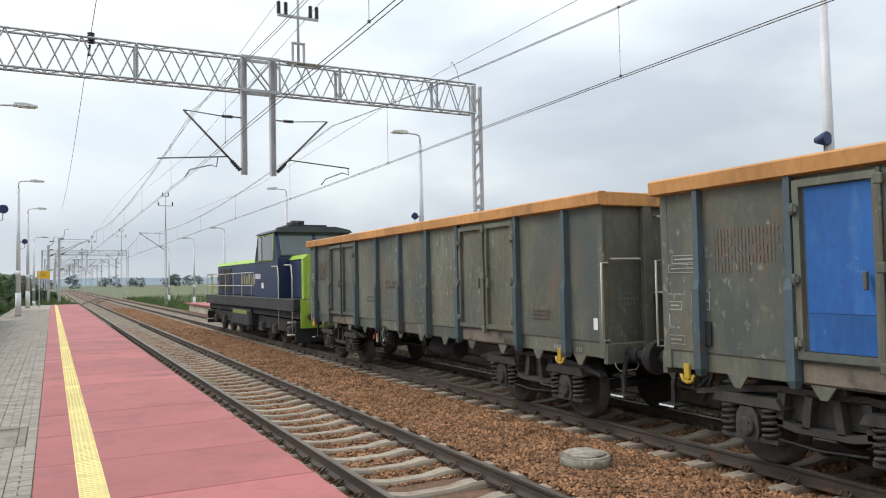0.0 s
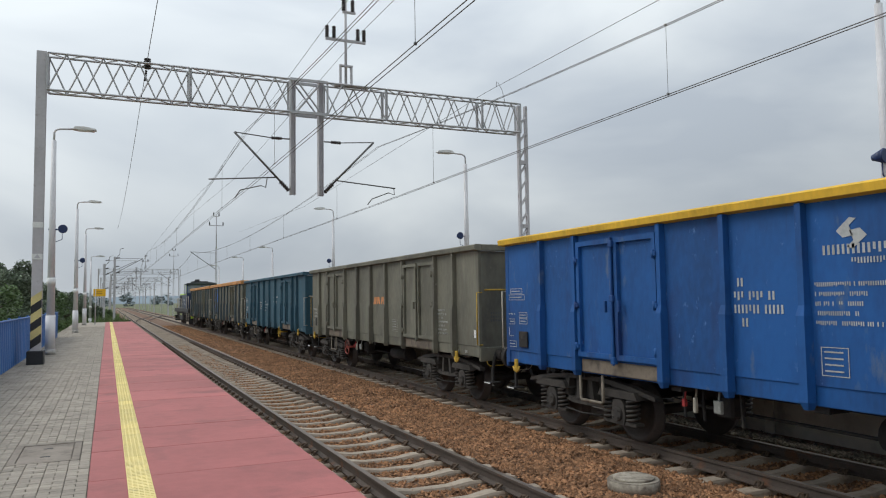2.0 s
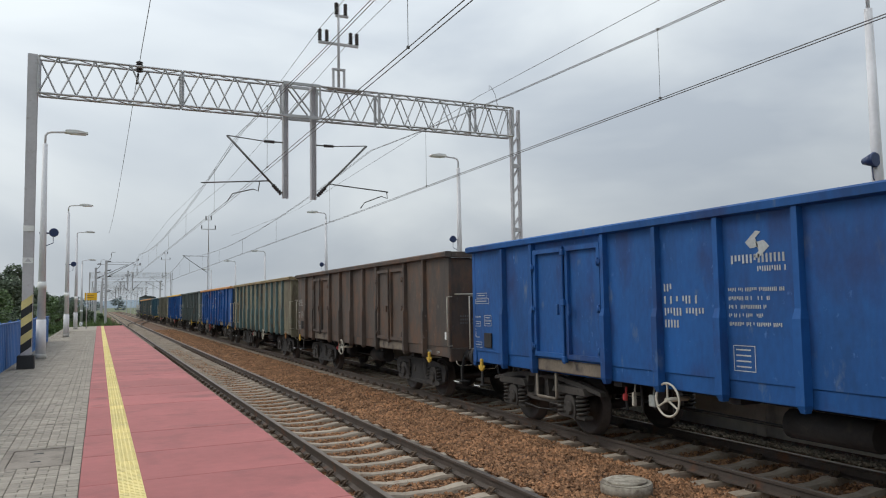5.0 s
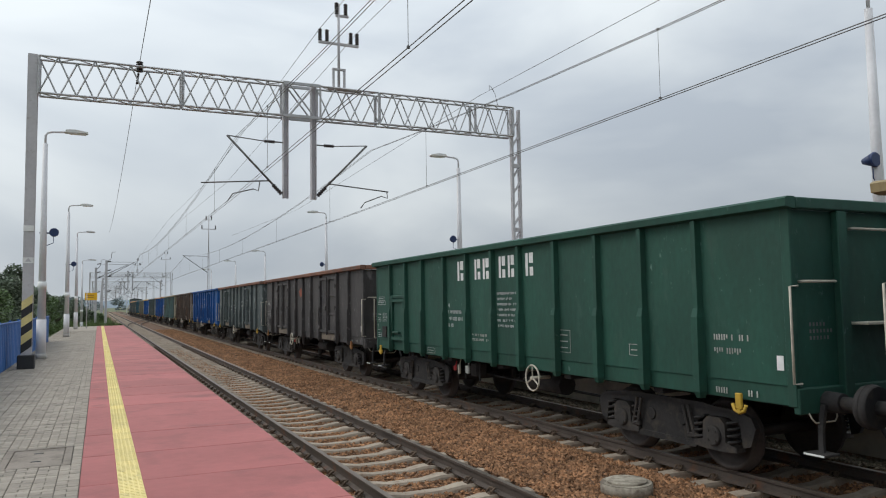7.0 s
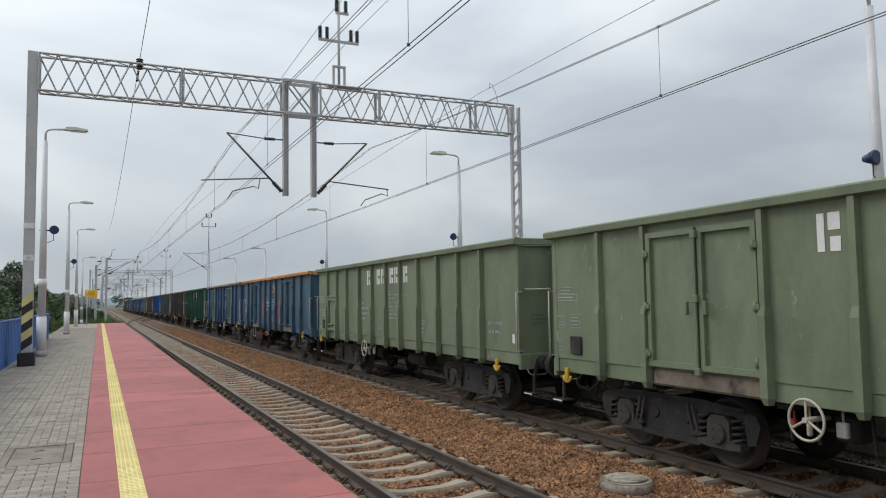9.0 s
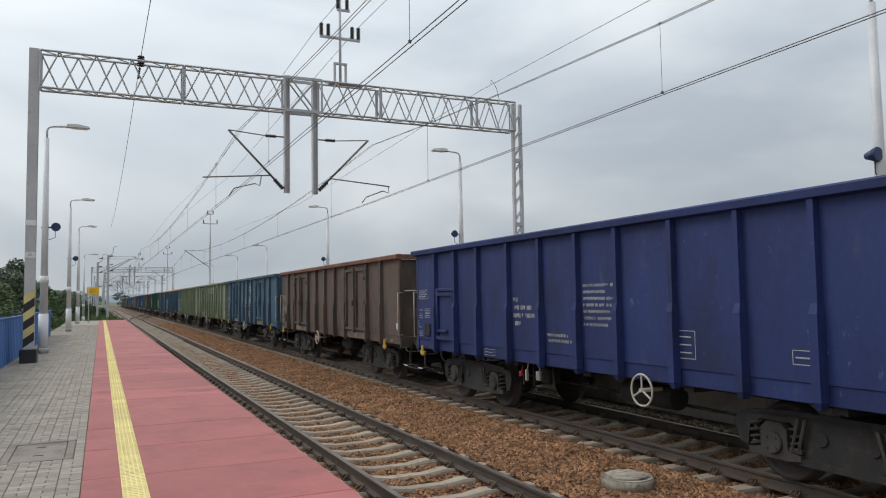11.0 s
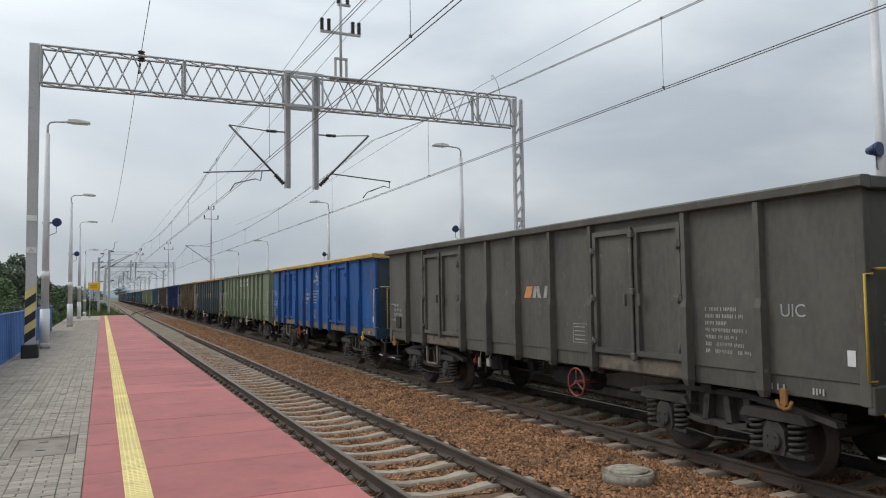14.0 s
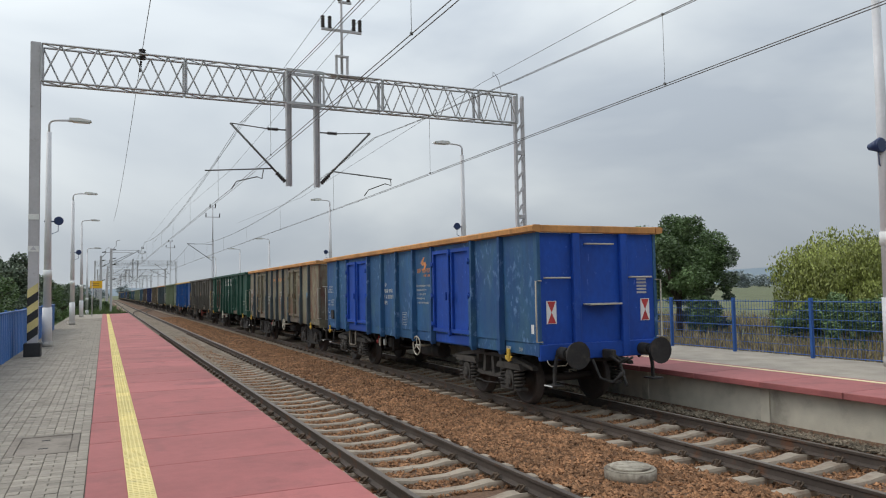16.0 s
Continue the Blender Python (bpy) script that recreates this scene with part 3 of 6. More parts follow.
        extrude(bm, [(-1.90, 3.49), (-1.74, 3.49), (-1.82, 3.60)], 1, -0.179, -0.176)
        part("warning_triangle", bm, grey_paint, g)
    return g


gantry(GY, True)
for y in (170.0, 228.0, 290.0, 350.0):
    gantry(y, False)


def wire(name, words, pts, r=0.009):
    bm = path(BM(), pts, r, 5)
    ob = part(name, bm, wire_mat, None)
    return tagged(ob, words, "wire", "overhead wires")


def span(x, stag, z_contact, z_mess, sag):
    """Contact wires and messenger from support to support, with droppers."""
    ys = [GY + 58.0 * k for k in range(-1, 7)]
    con, mes = [], []
    dr = BM()
    for k, (a, b) in enumerate(zip(ys, ys[1:])):
        s0, s1 = (stag, -stag) if k % 2 else (-stag, stag)
        for i in range(13):
            t = i / 12
            y = a + (b - a) * t
            xx = x + s0 + (s1 - s0) * t
            zm = z_mess - sag * 4 * t * (1 - t)
            con.append((xx, y, z_contact))
            mes.append((xx, y, zm))
            if i % 2 == 1:
                tube(dr, (xx, y, z_contact), (xx, y, zm), 0.005, 4)
                box(dr, xx - 0.02, xx + 0.02, y - 0.015, y + 0.015, z_contact - 0.015, z_contact + 0.025)
                box(dr, xx - 0.02, xx + 0.02, y - 0.015, y + 0.015, zm - 0.02, zm + 0.015)
    wire("contact_wire", "twin dark copper contact wires over the track", con, 0.008)
    wire("contact_wire", "twin dark copper contact wires over the track", [(a + 0.09, b, c) for a, b, c in con], 0.008)
    wire("messenger_wire", "dark messenger wire of the overhead line", mes, 0.0075)
    wire("messenger_wire", "dark messenger wire of the overhead line", [(a + 0.07, b, c + 0.01) for a, b, c in mes], 0.0075)
    tagged(part("dropper_wires", dr, wire_mat, None), "thin dropper wires with clamps between overhead wires", "wire", kind="stuff")


span(T1 + 0.02, 0.10, 5.71, 7.57, 0.85)
span(T2 + 0.1, 0.15, 5.45, 7.4, 1.05)
wire("earth_wire", "thin overhead earth wire along the line", [(1.0 - 0.004 * abs(y - GY), y, 9.6 - 2.2 * (1 - ((y - GY + 29) / 29) ** 2 if y < GY else 1 - ((y - GY - 29) / 29) ** 2) * 0.35) for y in range(-20, 82, 3)], 0.010)
wire("feeder_wire", "thin overhead feeder wire along the line", [(6.6, GY - 58, 11.4), (6.6, GY - 29, 10.7), (6.6, GY, 11.45), (6.6, GY + 29, 10.7), (6.6, GY + 58, 11.4), (6.6, GY + 116, 11.4), (6.6, GY + 230, 11.4)], 0.009)
wire("feeder_wire", "thin overhead feeder wire along the line", [(7.9, GY - 58, 11.4), (7.9, GY - 29, 10.7), (7.9, GY, 11.45), (7.9, GY + 29, 10.7), (7.9, GY + 58, 11.4), (7.9, GY + 116, 11.4)], 0.009)
wire("earth_wire", "thin overhead earth wire along the line", [(11.2, -30, 10.1), (11.8, 0, 9.5), (12.45, 13.6, 9.55), (12.6, GY, 9.75), (12.9, GY + 29, 9.0), (12.9, GY + 58, 9.7)], 0.009)

wire("jumper_wire", "short looped jumper wire above the gantry beam", [(12.55, GY - 0.9, 9.72), (12.66, GY - 0.7, 9.95), (12.9, GY - 0.4, 10.02), (13.2, GY - 0.15, 9.85), (13.4, GY, 9.42)], 0.009)


# ------------------------------------------------ lamps
def lamp_post(x, y, base, arm, words, speaker=0):
    lp = thing("street_lamp", pose(x, y, base), words, "lamp post", "platform lamps")
    bm = BM()
    disc(bm, (0, 0, 0.09), 2, 0.17, 0.18, 12)
    part("base", bm, concrete, lp)
    bm = BM()
    tube(bm, (0, 0, 0.1), (0, 0, 1.3), 0.155, 12, 0.15)
    tube(bm, (0, 0, 1.3), (0, 0, 7.2), 0.125, 12, 0.075)
    part("pole", bm, lamp_paint, lp)
    bm = BM()
    path(bm, [(0, 0, 7.2), (0, 0, 7.48), (arm * 0.06, 0, 7.58), (arm * 0.18, 0, 7.62), (arm * 0.62, 0, 7.65)], 0.036, 8)
    part("arm", bm, lamp_paint, lp)
    bm = BM()
    extrude(bm, [(arm * 0.58, 7.62), (arm * 0.62, 7.72), (arm * 0.9, 7.74), (arm * 1.28, 7.68), (arm * 1.3, 7.63)], 1, -0.13, 0.13)
    part("lamp_head", bm, white_mat, lp)
    bm = BM()
    box(bm, min(arm * 0.72, arm * 1.24), max(arm * 0.72, arm * 1.24), -0.1, 0.1, 7.59, 7.625, 0.01)
    part("lens", bm, lens_mat, lp)
    bm = BM()
    disc(bm, (0, 0, 2.42), 2, 0.137, 0.26, 12)
    part("band", bm, white_mat, lp, "white band round the pole")
    if speaker:
        bm = BM()
        path(bm, [(-speaker * 0.12, 0, 4.18), (speaker * 0.32, 0, 4.18)], 0.025, 6)
        path(bm, [(speaker * 0.3, 0, 4.1), (speaker * 0.3, 0, 3.85), (speaker * 0.1, 0, 3.76)], 0.012, 5)
        tube(bm, (speaker * 0.32, 0.18, 4.2), (speaker * 0.32, -0.06, 4.2), 0.06, 14, 0.15)
        tube(bm, (speaker * 0.32, -0.06, 4.2), (speaker * 0.32, -0.09, 4.2), 0.15, 14, 0.13)
        part("loudspeaker", bm, mat("dark_blue_horn", (0.02, 0.04, 0.12), 0.4), lp, "dark blue horn loudspeaker")
    return lp


for i, y in enumerate((28.0, 48.0, 65.0, 84.0)):
    lamp_post(-1.73 + 0.04 * i, y, PZ if y < 73 else -0.6, 1.0, "pale tapered lamp post with outreach arm standing on the grey-paved platform", 1 if i < 2 else 0)
for i, y in enumerate((9.3, 27.6, 47.6, 67.5, 83.5, 103.0)):
    lamp_post(13.58, y, PZ2 if y < 64 else -0.6, -1.0, "pale tapered lamp post with outreach arm standing on the far platform", (-0.45 if i == 0 else -1) if i < 3 else 0)


# ------------------------------------------------ fences
def sheet_fence():
    f = thing("sheet_fence", pose(-2.32, 0, 0), "blue corrugated sheet fence behind the platform", "fence")
    bm = BM()
    n = 24
    prev = None
    for i in range(n + 1):
        x = 0.025 if i % 4 in (0, 1) else -0.025
        yy = 2.5 * i / n
        cur = [bm.verts.new((x, yy, z)) for z in (0.44, 1.78)]
        cur += [bm.verts.new((x - 0.012, yy, z)) for z in (1.78, 0.44)]
        if prev:
            for k in range(4):
                bm.faces.new((prev[k], prev[(k + 1) % 4], cur[(k + 1) % 4], cur[k]))
        prev = cur
    sheet = mesh_of(bm, "sheet")
    bm = BM()
    box(bm, -0.06, 0.0, -0.03, 0.03, 0.2, 1.84, 0.004)
    post = mesh_of(bm, "post")
    bm = BM()
    box(bm, -0.03, 0.05, 0, 2.5, 1.765, 1.80, 0.004)
    cap = mesh_of(bm, "cap")
    for i in range(-4, 17):
        y = 2.5 * i
        part("fence_sheet", sheet, fence_blue, f, "", pose(0, y, 0))
        part("fence_post", post, fence_blue, f, "", pose(0.0, y, 0))
        part("cap_rail", cap, fence_blue, f, "", pose(0, y, 0))


sheet_fence()


def mesh_fence():
    f = thing("mesh_fence", pose(13.75, 0, PZ2), "blue welded wire mesh fence with square posts", "fence")
    bm = BM()
    box(bm, -0.04, 0.04, -0.03, 0.03, -0.1, 1.28, 0.004)
    post = mesh_of(bm, "post")
    bm = BM()
    for k in range(7):
        z = 0.06 + k * 0.19
        tube(bm, (0, 0.03, z), (0, 2.12, z), 0.006 if k % 3 else 0.010, 4)
    for k in range(26):
        tube(bm, (0.004, 0.05 + k * 0.082, 0.03), (0.004, 0.05 + k * 0.082, 1.24), 0.0042, 3)
    panel = mesh_of(bm, "panel")
    blue = mat("mesh_fence_blue", (0.03, 0.10, 0.32), 0.45, 0.1)
    for i in range(-8, 26):
        y = 2.15 * i + 0.45
        part("fence_post", post, blue, f, "", pose(0, y, 0))
        part("mesh_panel", panel, blue, f, "thin blue wire mesh", pose(0, y, 0))
    return f


mesh_fence()


def chamber():
    c = thing("drain_chamber", pose(5.88, 7.45, -0.17), "round pale concrete chamber cover in the ballast", "manhole")
    bm = BM()
    disc(bm, (0, 0, 0.06), 2, 0.315, 0.15, 40)
    bmesh.ops.bevel(bm, geom=[e for e in bm.edges if len(e.link_faces) == 2 and e.calc_face_angle(0) > 1.0], offset=0.012, segments=2, affect="EDGES")
    part("chamber_ring", bm, lid_mat, c)
    bm = BM()
    disc(bm, (0, 0, 0.145), 2, 0.245, 0.03, 40)
    part("lid", bm, lid_mat, c, "slightly raised round concrete lid")


chamber()


def station_sign():
    s = thing("platform_sign", pose(-0.9, 66.0, PZ), "yellow sign board on a grey post", "sign")
    bm = BM()
    tube(bm, (0, 0, 0), (0, 0, 3.0), 0.04, 8)
    part("post", bm, galv, s)
    bm = BM()
    box(bm, -0.15, 0.75, -0.03, -0.005, 2.25, 2.85, 0.008)
    part("board", bm, sign_yellow, s, "plain yellow board")
    bm = BM()
    for z in (2.45, 2.6):
        box(bm, 0.0, 0.5, -0.034, -0.0305, z, z + 0.05)
    part("lettering", bm, mat("sign_bars", (0.35, 0.2, 0.03), 0.6), s)


station_sign()


def side_mast(x, y, top, arm):
    m = thing("catenary_mast", pose(x, y, -0.6), "grey steel catenary mast with bracket and cantilever beside the track", "mast", "trackside masts")
    bm = BM()
    box(bm, -0.13, 0.13, -0.12, -0.09, 0, top, 0.004)
    box(bm, -0.13, 0.13, 0.09, 0.12, 0, top, 0.004)
    box(bm, -0.015, 0.015, -0.09, 0.09, 0, top)
    part("post", bm, grey_paint, m)
    bm = BM()
    path(bm, [(0, 0, top - 0.3), (0.5, 0, top + 0.25), (0.55, 0, top + 0.9), (0.95, 0, top + 1.0)], 0.03, 6)
    part("bracket", bm, wire_mat, m)
    bm = BM()
    tube(bm, (0.1, 0, 6.3), (arm, 0, 8.0), 0.035, 6)
    tube(bm, (0.1, 0, 8.0), (arm, 0, 8.0), 0.02, 6)
    tube(bm, (0.3, 0, 6.5), (arm + 0.6, 0, 6.5), 0.022, 6)
    part("cantilever", bm, wire_mat, m)
    for z in (6.3, 8.0, 4.6, 7.0):
        bm = BM()
        insulator(bm, (0.1, 0, z), (0.5, 0, z + 0.1), 0.07)
        part("insulator", bm, porcelain, m)


side_mast(0.7, 94.0, 8.2, 3.0)


def feeder_pole(x, y):
    m = thing("feeder_pole", pose(x, y, -0.6), "slender grey feeder pole with insulator crossarms and a cantilever", "mast", "trackside masts")
    bm = BM()
    for sx in (-1, 1):
        tube(bm, (sx * 0.11, 0, 0), (sx * 0.05, 0, 8.6), 0.035, 6)
    for k in range(12):
        tube(bm, (-0.1, 0, 0.5 + k * 0.66), (0.1, 0, 0.83 + k * 0.66), 0.015, 4)
    tube(bm, (0, 0, 8.5), (0, 0, 12.2), 0.045, 8)
    part("post", bm, grey_paint, m)
    for z, r in ((10.9, 0.75), (11.9, 0.3)):
        bm = BM()
        box(bm, -r, r, -0.03, 0.03, z, z + 0.07)
        part("crossarm", bm, grey_paint, m)
        for s in (-1, 1):
            bm = BM()
            insulator(bm, (s * r * 0.93, 0, z + 0.07), (s * r * 0.93, 0, z + 0.45), 0.07)
            part("insulator", bm, porcelain, m)
    bm = BM()
    tube(bm, (-0.1, 0, 6.3), (-2.6, 0, 8.1), 0.035, 6)
    tube(bm, (-0.1, 0, 8.0), (-2.6, 0, 8.1), 0.02, 6)
    part("cantilever", bm, wire_mat, m)


feeder_pole(10.5, 82.0)
feeder_pole(10.5, 138.0)
side_mast(-0.4, 99.0, 7.6, 3.6)
for k in range(2, 7):
    side_mast(0.5, 52.0 + 50.0 * k, 8.2, 3.0)
    side_mast(11.6, 62.0 + 52.0 * k, 8.2, -3.0)

# ------------------------------------------------ wagons
HL = 6.69                      # half the length over the rims
PITCH = 14.354
PIVOT_WIDE, PIVOT_TWO, PIVOT_ONE = 4.60, 4.42, 4.25   # bogie centres from the middle
WHEEL_R = 0.45


def paint(name, color, spot=RUST, spots=0.25, grime=(0.09, 0.08, 0.07), grime_amount=0.3, vary=0.26, spot_scale=2.6, chips=0.22):
    pale = tuple(min(0.7, c * 1.6 + 0.12) for c in color)
    dusk = tuple(c * 0.55 + 0.012 for c in color)
    return mat(name, color, 0.68, 0.0, vary=vary, scale=3.0, spot=spot, spots=spots, spot_scale=spot_scale, grime=grime, grime_amount=grime_amount,
               stretch=(1.0, 1.3, 0.55), bump=0.4, bump_scale=3.5, chip=pale, chips=chips, streak=dusk, streaks=0.32)


P = dict(
    # blue end walls darkened: shade of the gap between wagons in the colour, plus grime
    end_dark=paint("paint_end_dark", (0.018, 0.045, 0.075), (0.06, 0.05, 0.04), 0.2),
    rib_dark=paint("paint_rib_dark", (0.070, 0.100, 0.112), RUST, 0.2),
    mustard=paint("paint_mustard", (0.55, 0.36, 0.10), (0.40, 0.26, 0.10), 0.15, (0.45, 0.3, 0.1), 0.3),
    red_patch=paint("paint_red_patch", (0.30, 0.07, 0.035), RUST, 0.3),
    bright_patch=paint("paint_cyan_patch", (0.06, 0.22, 0.36), RUST, 0.1),
    rust_patch=paint("paint_rust_patch", (0.165, 0.100, 0.068), (0.135, 0.118, 0.095), 0.75),
    olive_rust=paint("paint_olive_rust", (0.150, 0.150, 0.108), (0.17, 0.115, 0.068), 0.36, (0.080, 0.092, 0.082), 0.55, vary=0.36, spot_scale=1.9, chips=0.36),
    teal=paint("paint_teal", (0.030, 0.092, 0.130), (0.10, 0.12, 0.12), 0.10, (0.025, 0.06, 0.08), 0.3),
    olive=paint("paint_olive", (0.165, 0.160, 0.120), (0.24, 0.22, 0.17), 0.12, (0.10, 0.095, 0.075), 0.35),
    blue=paint("paint_blue", (0.006, 0.080, 0.270), (0.10, 0.15, 0.24), 0.12, (0.012, 0.04, 0.15), 0.35),
    blue_worn=paint("paint_blue_worn", (0.006, 0.078, 0.270), (0.20, 0.09, 0.05), 0.22, (0.02, 0.05, 0.15), 0.35, chips=0.25, spot_scale=1.3),
    grey_teal=paint("paint_grey_teal", (0.085, 0.112, 0.108), (0.12, 0.09, 0.07), 0.22, (0.05, 0.06, 0.06), 0.4),
    khaki=paint("paint_khaki", (0.155, 0.142, 0.090), (0.095, 0.070, 0.045), 0.42, (0.20, 0.165, 0.10), 0.4, vary=0.34, spot_scale=1.9, chips=0.36),
    dark=paint("paint_dark", (0.055, 0.050, 0.047), (0.20, 0.19, 0.18), 0.16, (0.03, 0.028, 0.028), 0.4, chips=0.36),
    brown_grey=paint("paint_brown_grey", (0.088, 0.067, 0.053), (0.14, 0.078, 0.048), 0.5, (0.05, 0.045, 0.04), 0.4),
    green=paint("paint_dark_green", (0.012, 0.068, 0.045), (0.03, 0.085, 0.06), 0.2, (0.01, 0.055, 0.035), 0.35),
    blue_grey=paint("paint_blue_grey", (0.030, 0.072, 0.160), (0.12, 0.14, 0.17), 0.15, (0.02, 0.045, 0.10), 0.4),
    blue_dirty=paint("paint_blue_dirty", (0.042, 0.108, 0.165), (0.09, 0.06, 0.05), 0.36, (0.03, 0.06, 0.10), 0.4),
    pale_green=paint("paint_pale_green", (0.176, 0.214, 0.132), (0.20, 0.235, 0.16), 0.2, (0.125, 0.155, 0.10), 0.35, vary=0.14, chips=0.2),
    navy=paint("paint_navy", (0.014, 0.028, 0.115), (0.05, 0.06, 0.12), 0.12, (0.01, 0.018, 0.07), 0.3),
    brown=paint("paint_brown", (0.150, 0.122, 0.072), (0.075, 0.050, 0.032), 0.55, (0.20, 0.115, 0.055), 0.42, vary=0.34, spot_scale=1.7, chips=0.42),
    slate=paint("paint_slate", (0.075, 0.094, 0.092), (0.45, 0.46, 0.44), 0.10, (0.04, 0.055, 0.06), 0.35, chips=0.42),
    grey=paint("paint_grey", (0.104, 0.097, 0.080), (0.13, 0.11, 0.095), 0.15, (0.065, 0.06, 0.056), 0.35),
    sand=paint("paint_sand", (0.215, 0.195, 0.125), (0.17, 0.085, 0.05), 0.52, (0.13, 0.125, 0.095), 0.5, vary=0.34, spot_scale=2.0, chips=0.36),
    blue_tail=paint("paint_blue_tail", (0.022, 0.098, 0.225), (0.045, 0.125, 0.20), 0.42, (0.016, 0.065, 0.20), 0.45, spot_scale=1.6, chips=0.45),
    sky_blue=paint("paint_sky_blue", (0.020, 0.115, 0.36), (0.05, 0.16, 0.40), 0.25, (0.02, 0.08, 0.28), 0.3),
    bright_blue=paint("paint_bright_blue", (0.004, 0.060, 0.36), (0.03, 0.10, 0.38), 0.1, (0.01, 0.05, 0.27), 0.3),
    door_teal=paint("paint_door_teal", (0.115, 0.190, 0.180), (0.16, 0.13, 0.08), 0.25, (0.09, 0.14, 0.13), 0.35),
    blue_post=paint("paint_blue_post", (0.055, 0.078, 0.090), RUST, 0.2),
    pale_teal=paint("paint_pale_teal", (0.10, 0.17, 0.17), RUST, 0.2),
    orange=paint("paint_orange", (0.56, 0.265, 0.085), (0.30, 0.16, 0.07), 0.2, (0.45, 0.20, 0.06), 0.3),
    yellow=paint("paint_yellow", (0.70, 0.42, 0.03), (0.45, 0.28, 0.05), 0.15, (0.6, 0.36, 0.04), 0.3),
    tan=paint("paint_tan", (0.26, 0.20, 0.10), (0.18, 0.14, 0.09), 0.25),
    rust_rim=paint("paint_rust_rim", (0.19, 0.085, 0.05), (0.12, 0.06, 0.04), 0.3),
)
wheel_red = mat("handwheel_dull_red", (0.26, 0.045, 0.03), 0.7, vary=0.25, scale=9, spot=(0.12, 0.06, 0.045), spots=0.4)
letter_white = mat("stencil_white", (0.42, 0.44, 0.43), 0.7, vary=0.25, scale=9)
letter_pale = mat("stencil_faded", (0.36, 0.37, 0.34), 0.8, vary=0.35, scale=9)
letter_dim = mat("stencil_grimy", (0.15, 0.155, 0.15), 0.85, vary=0.35, scale=9)
letter_orange = mat("stencil_orange", (0.62, 0.26, 0.10), 0.7, vary=0.3, scale=9)
graffiti_red = mat("spray_red", (0.85, 0.10, 0.05), 0.6, vary=0.15)
inner_dark = mat("inner_rusty_steel", (0.09, 0.06, 0.045), 0.85, vary=0.3)

LAY_TWO = (1.385, 1.02, -2.0, 1.13, 1.10, 1.13, 1.13, -2.0, 1.17, 1.315)
LAY_ONE = (1.235, -1.02, 1.02, 1.20, 1.09, 1.08, 1.00, 1.14, 1.12, 1.02, 1.03, 1.425)
LAY_WIDE = (0.72, 1.24, -1.97, 1.34, 1.29, 1.36, 1.30, -1.98, 1.30, 0.88)
LAY_TEAL = (2.06, -1.96, 1.30, 1.30, 1.32, 1.32, -2.02, 0.80, 1.30)
LAY_OLIVE = (1.19, 1.02, -2.0, 1.28, 1.22, 1.23, 1.27, -2.0, 1.00, 1.17)


def rib_mesh():
    bm = BM()
    rows = []
    for z, d, w in ((0.96, 0.085, 0.035), (1.04, 0.115, 0.062), (1.95, 0.115, 0.062), (2.06, 0.085, 0.045), (3.15, 0.085, 0.045)):
        rows.append([bm.verts.new(p) for p in ((0.0, -w, z), (-d, -w * 0.85, z), (-d, w * 0.85, z), (0.0, w, z))])
    for a, b in zip(rows, rows[1:]):
        for i in range(3):
            bm.faces.new((a[i], a[i + 1], b[i + 1], b[i]))
    bm.faces.new(rows[0])
    bm.faces.new(rows[-1][::-1])
    bmesh.ops.recalc_face_normals(bm, faces=bm.faces)
    return bm


def door_leaf(w, z0, z1, bars=0):
    """One door leaf: frame proud of a recessed panel, hinge knuckles, lower strap."""
    bm = BM()
    f = 0.085
    box(bm, -0.075, 0.0, 0.012, w - 0.012, z0, z1)
    bm.normal_update()
    front = min(bm.faces, key=lambda q: q.calc_center_median().x)
    bmesh.ops.inset_region(bm, faces=[front], thickness=f - 0.012, use_even_offset=True)
    sunk = bmesh.ops.extrude_face_region(bm, geom=[front])
    bmesh.ops.translate(bm, verts=[v for v in sunk["geom"] if isinstance(v, bmesh.types.BMVert)], vec=(0.057, 0, 0))
    bmesh.ops.delete(bm, geom=[front], context="FACES_ONLY")
    bmesh.ops.recalc_face_normals(bm, faces=bm.faces)
    for k in range(bars):
        z = z0 + (z1 - z0) * (k + 1) / (bars + 1)
        box(bm, -0.045, 0.0, f + 0.001, w - f - 0.001, z - 0.03, z + 0.03, 0.005)
    return bm


def hinge_mesh():
    bm = BM()
    box(bm, -0.105, -0.05, -0.05, 0.05, -0.035, 0.035, 0.008)
    tube(bm, (-0.10, 0, -0.06), (-0.10, 0, 0.06), 0.02, 8)
    return bm


def lock_mesh():
    bm = BM()
    tube(bm, (-0.10, 0, 1.18), (-0.10, 0, 3.05), 0.02, 6)
    for z in (1.25, 2.15, 2.95):
        box(bm, -0.125, -0.05, -0.045, 0.045, z - 0.05, z + 0.05, 0.01)
    for s in (-1, 1):
        box(bm, -0.12, -0.07, s * 0.16 - 0.02, s * 0.16 + 0.02, 1.95, 2.12, 0.008)
    return bm


def rim_mesh(hl, low):
    bm = BM()
    prof = [(-1.30, low), (-1.41, low + 0.02), (-1.42, 3.25), (-1.38, 3.275), (-1.27, 3.275), (-1.26, low)]
    extrude(bm, prof, 1, -hl, hl)
    extrude(bm, [(-x, z) for x, z in prof], 1, -hl, hl)
    for s in (-1, 1):
        a, b = sorted((s * (hl - 0.14), s * hl))
        box(bm, -1.259, 1.259, a, b, low, 3.27, 0.012)
    return bm


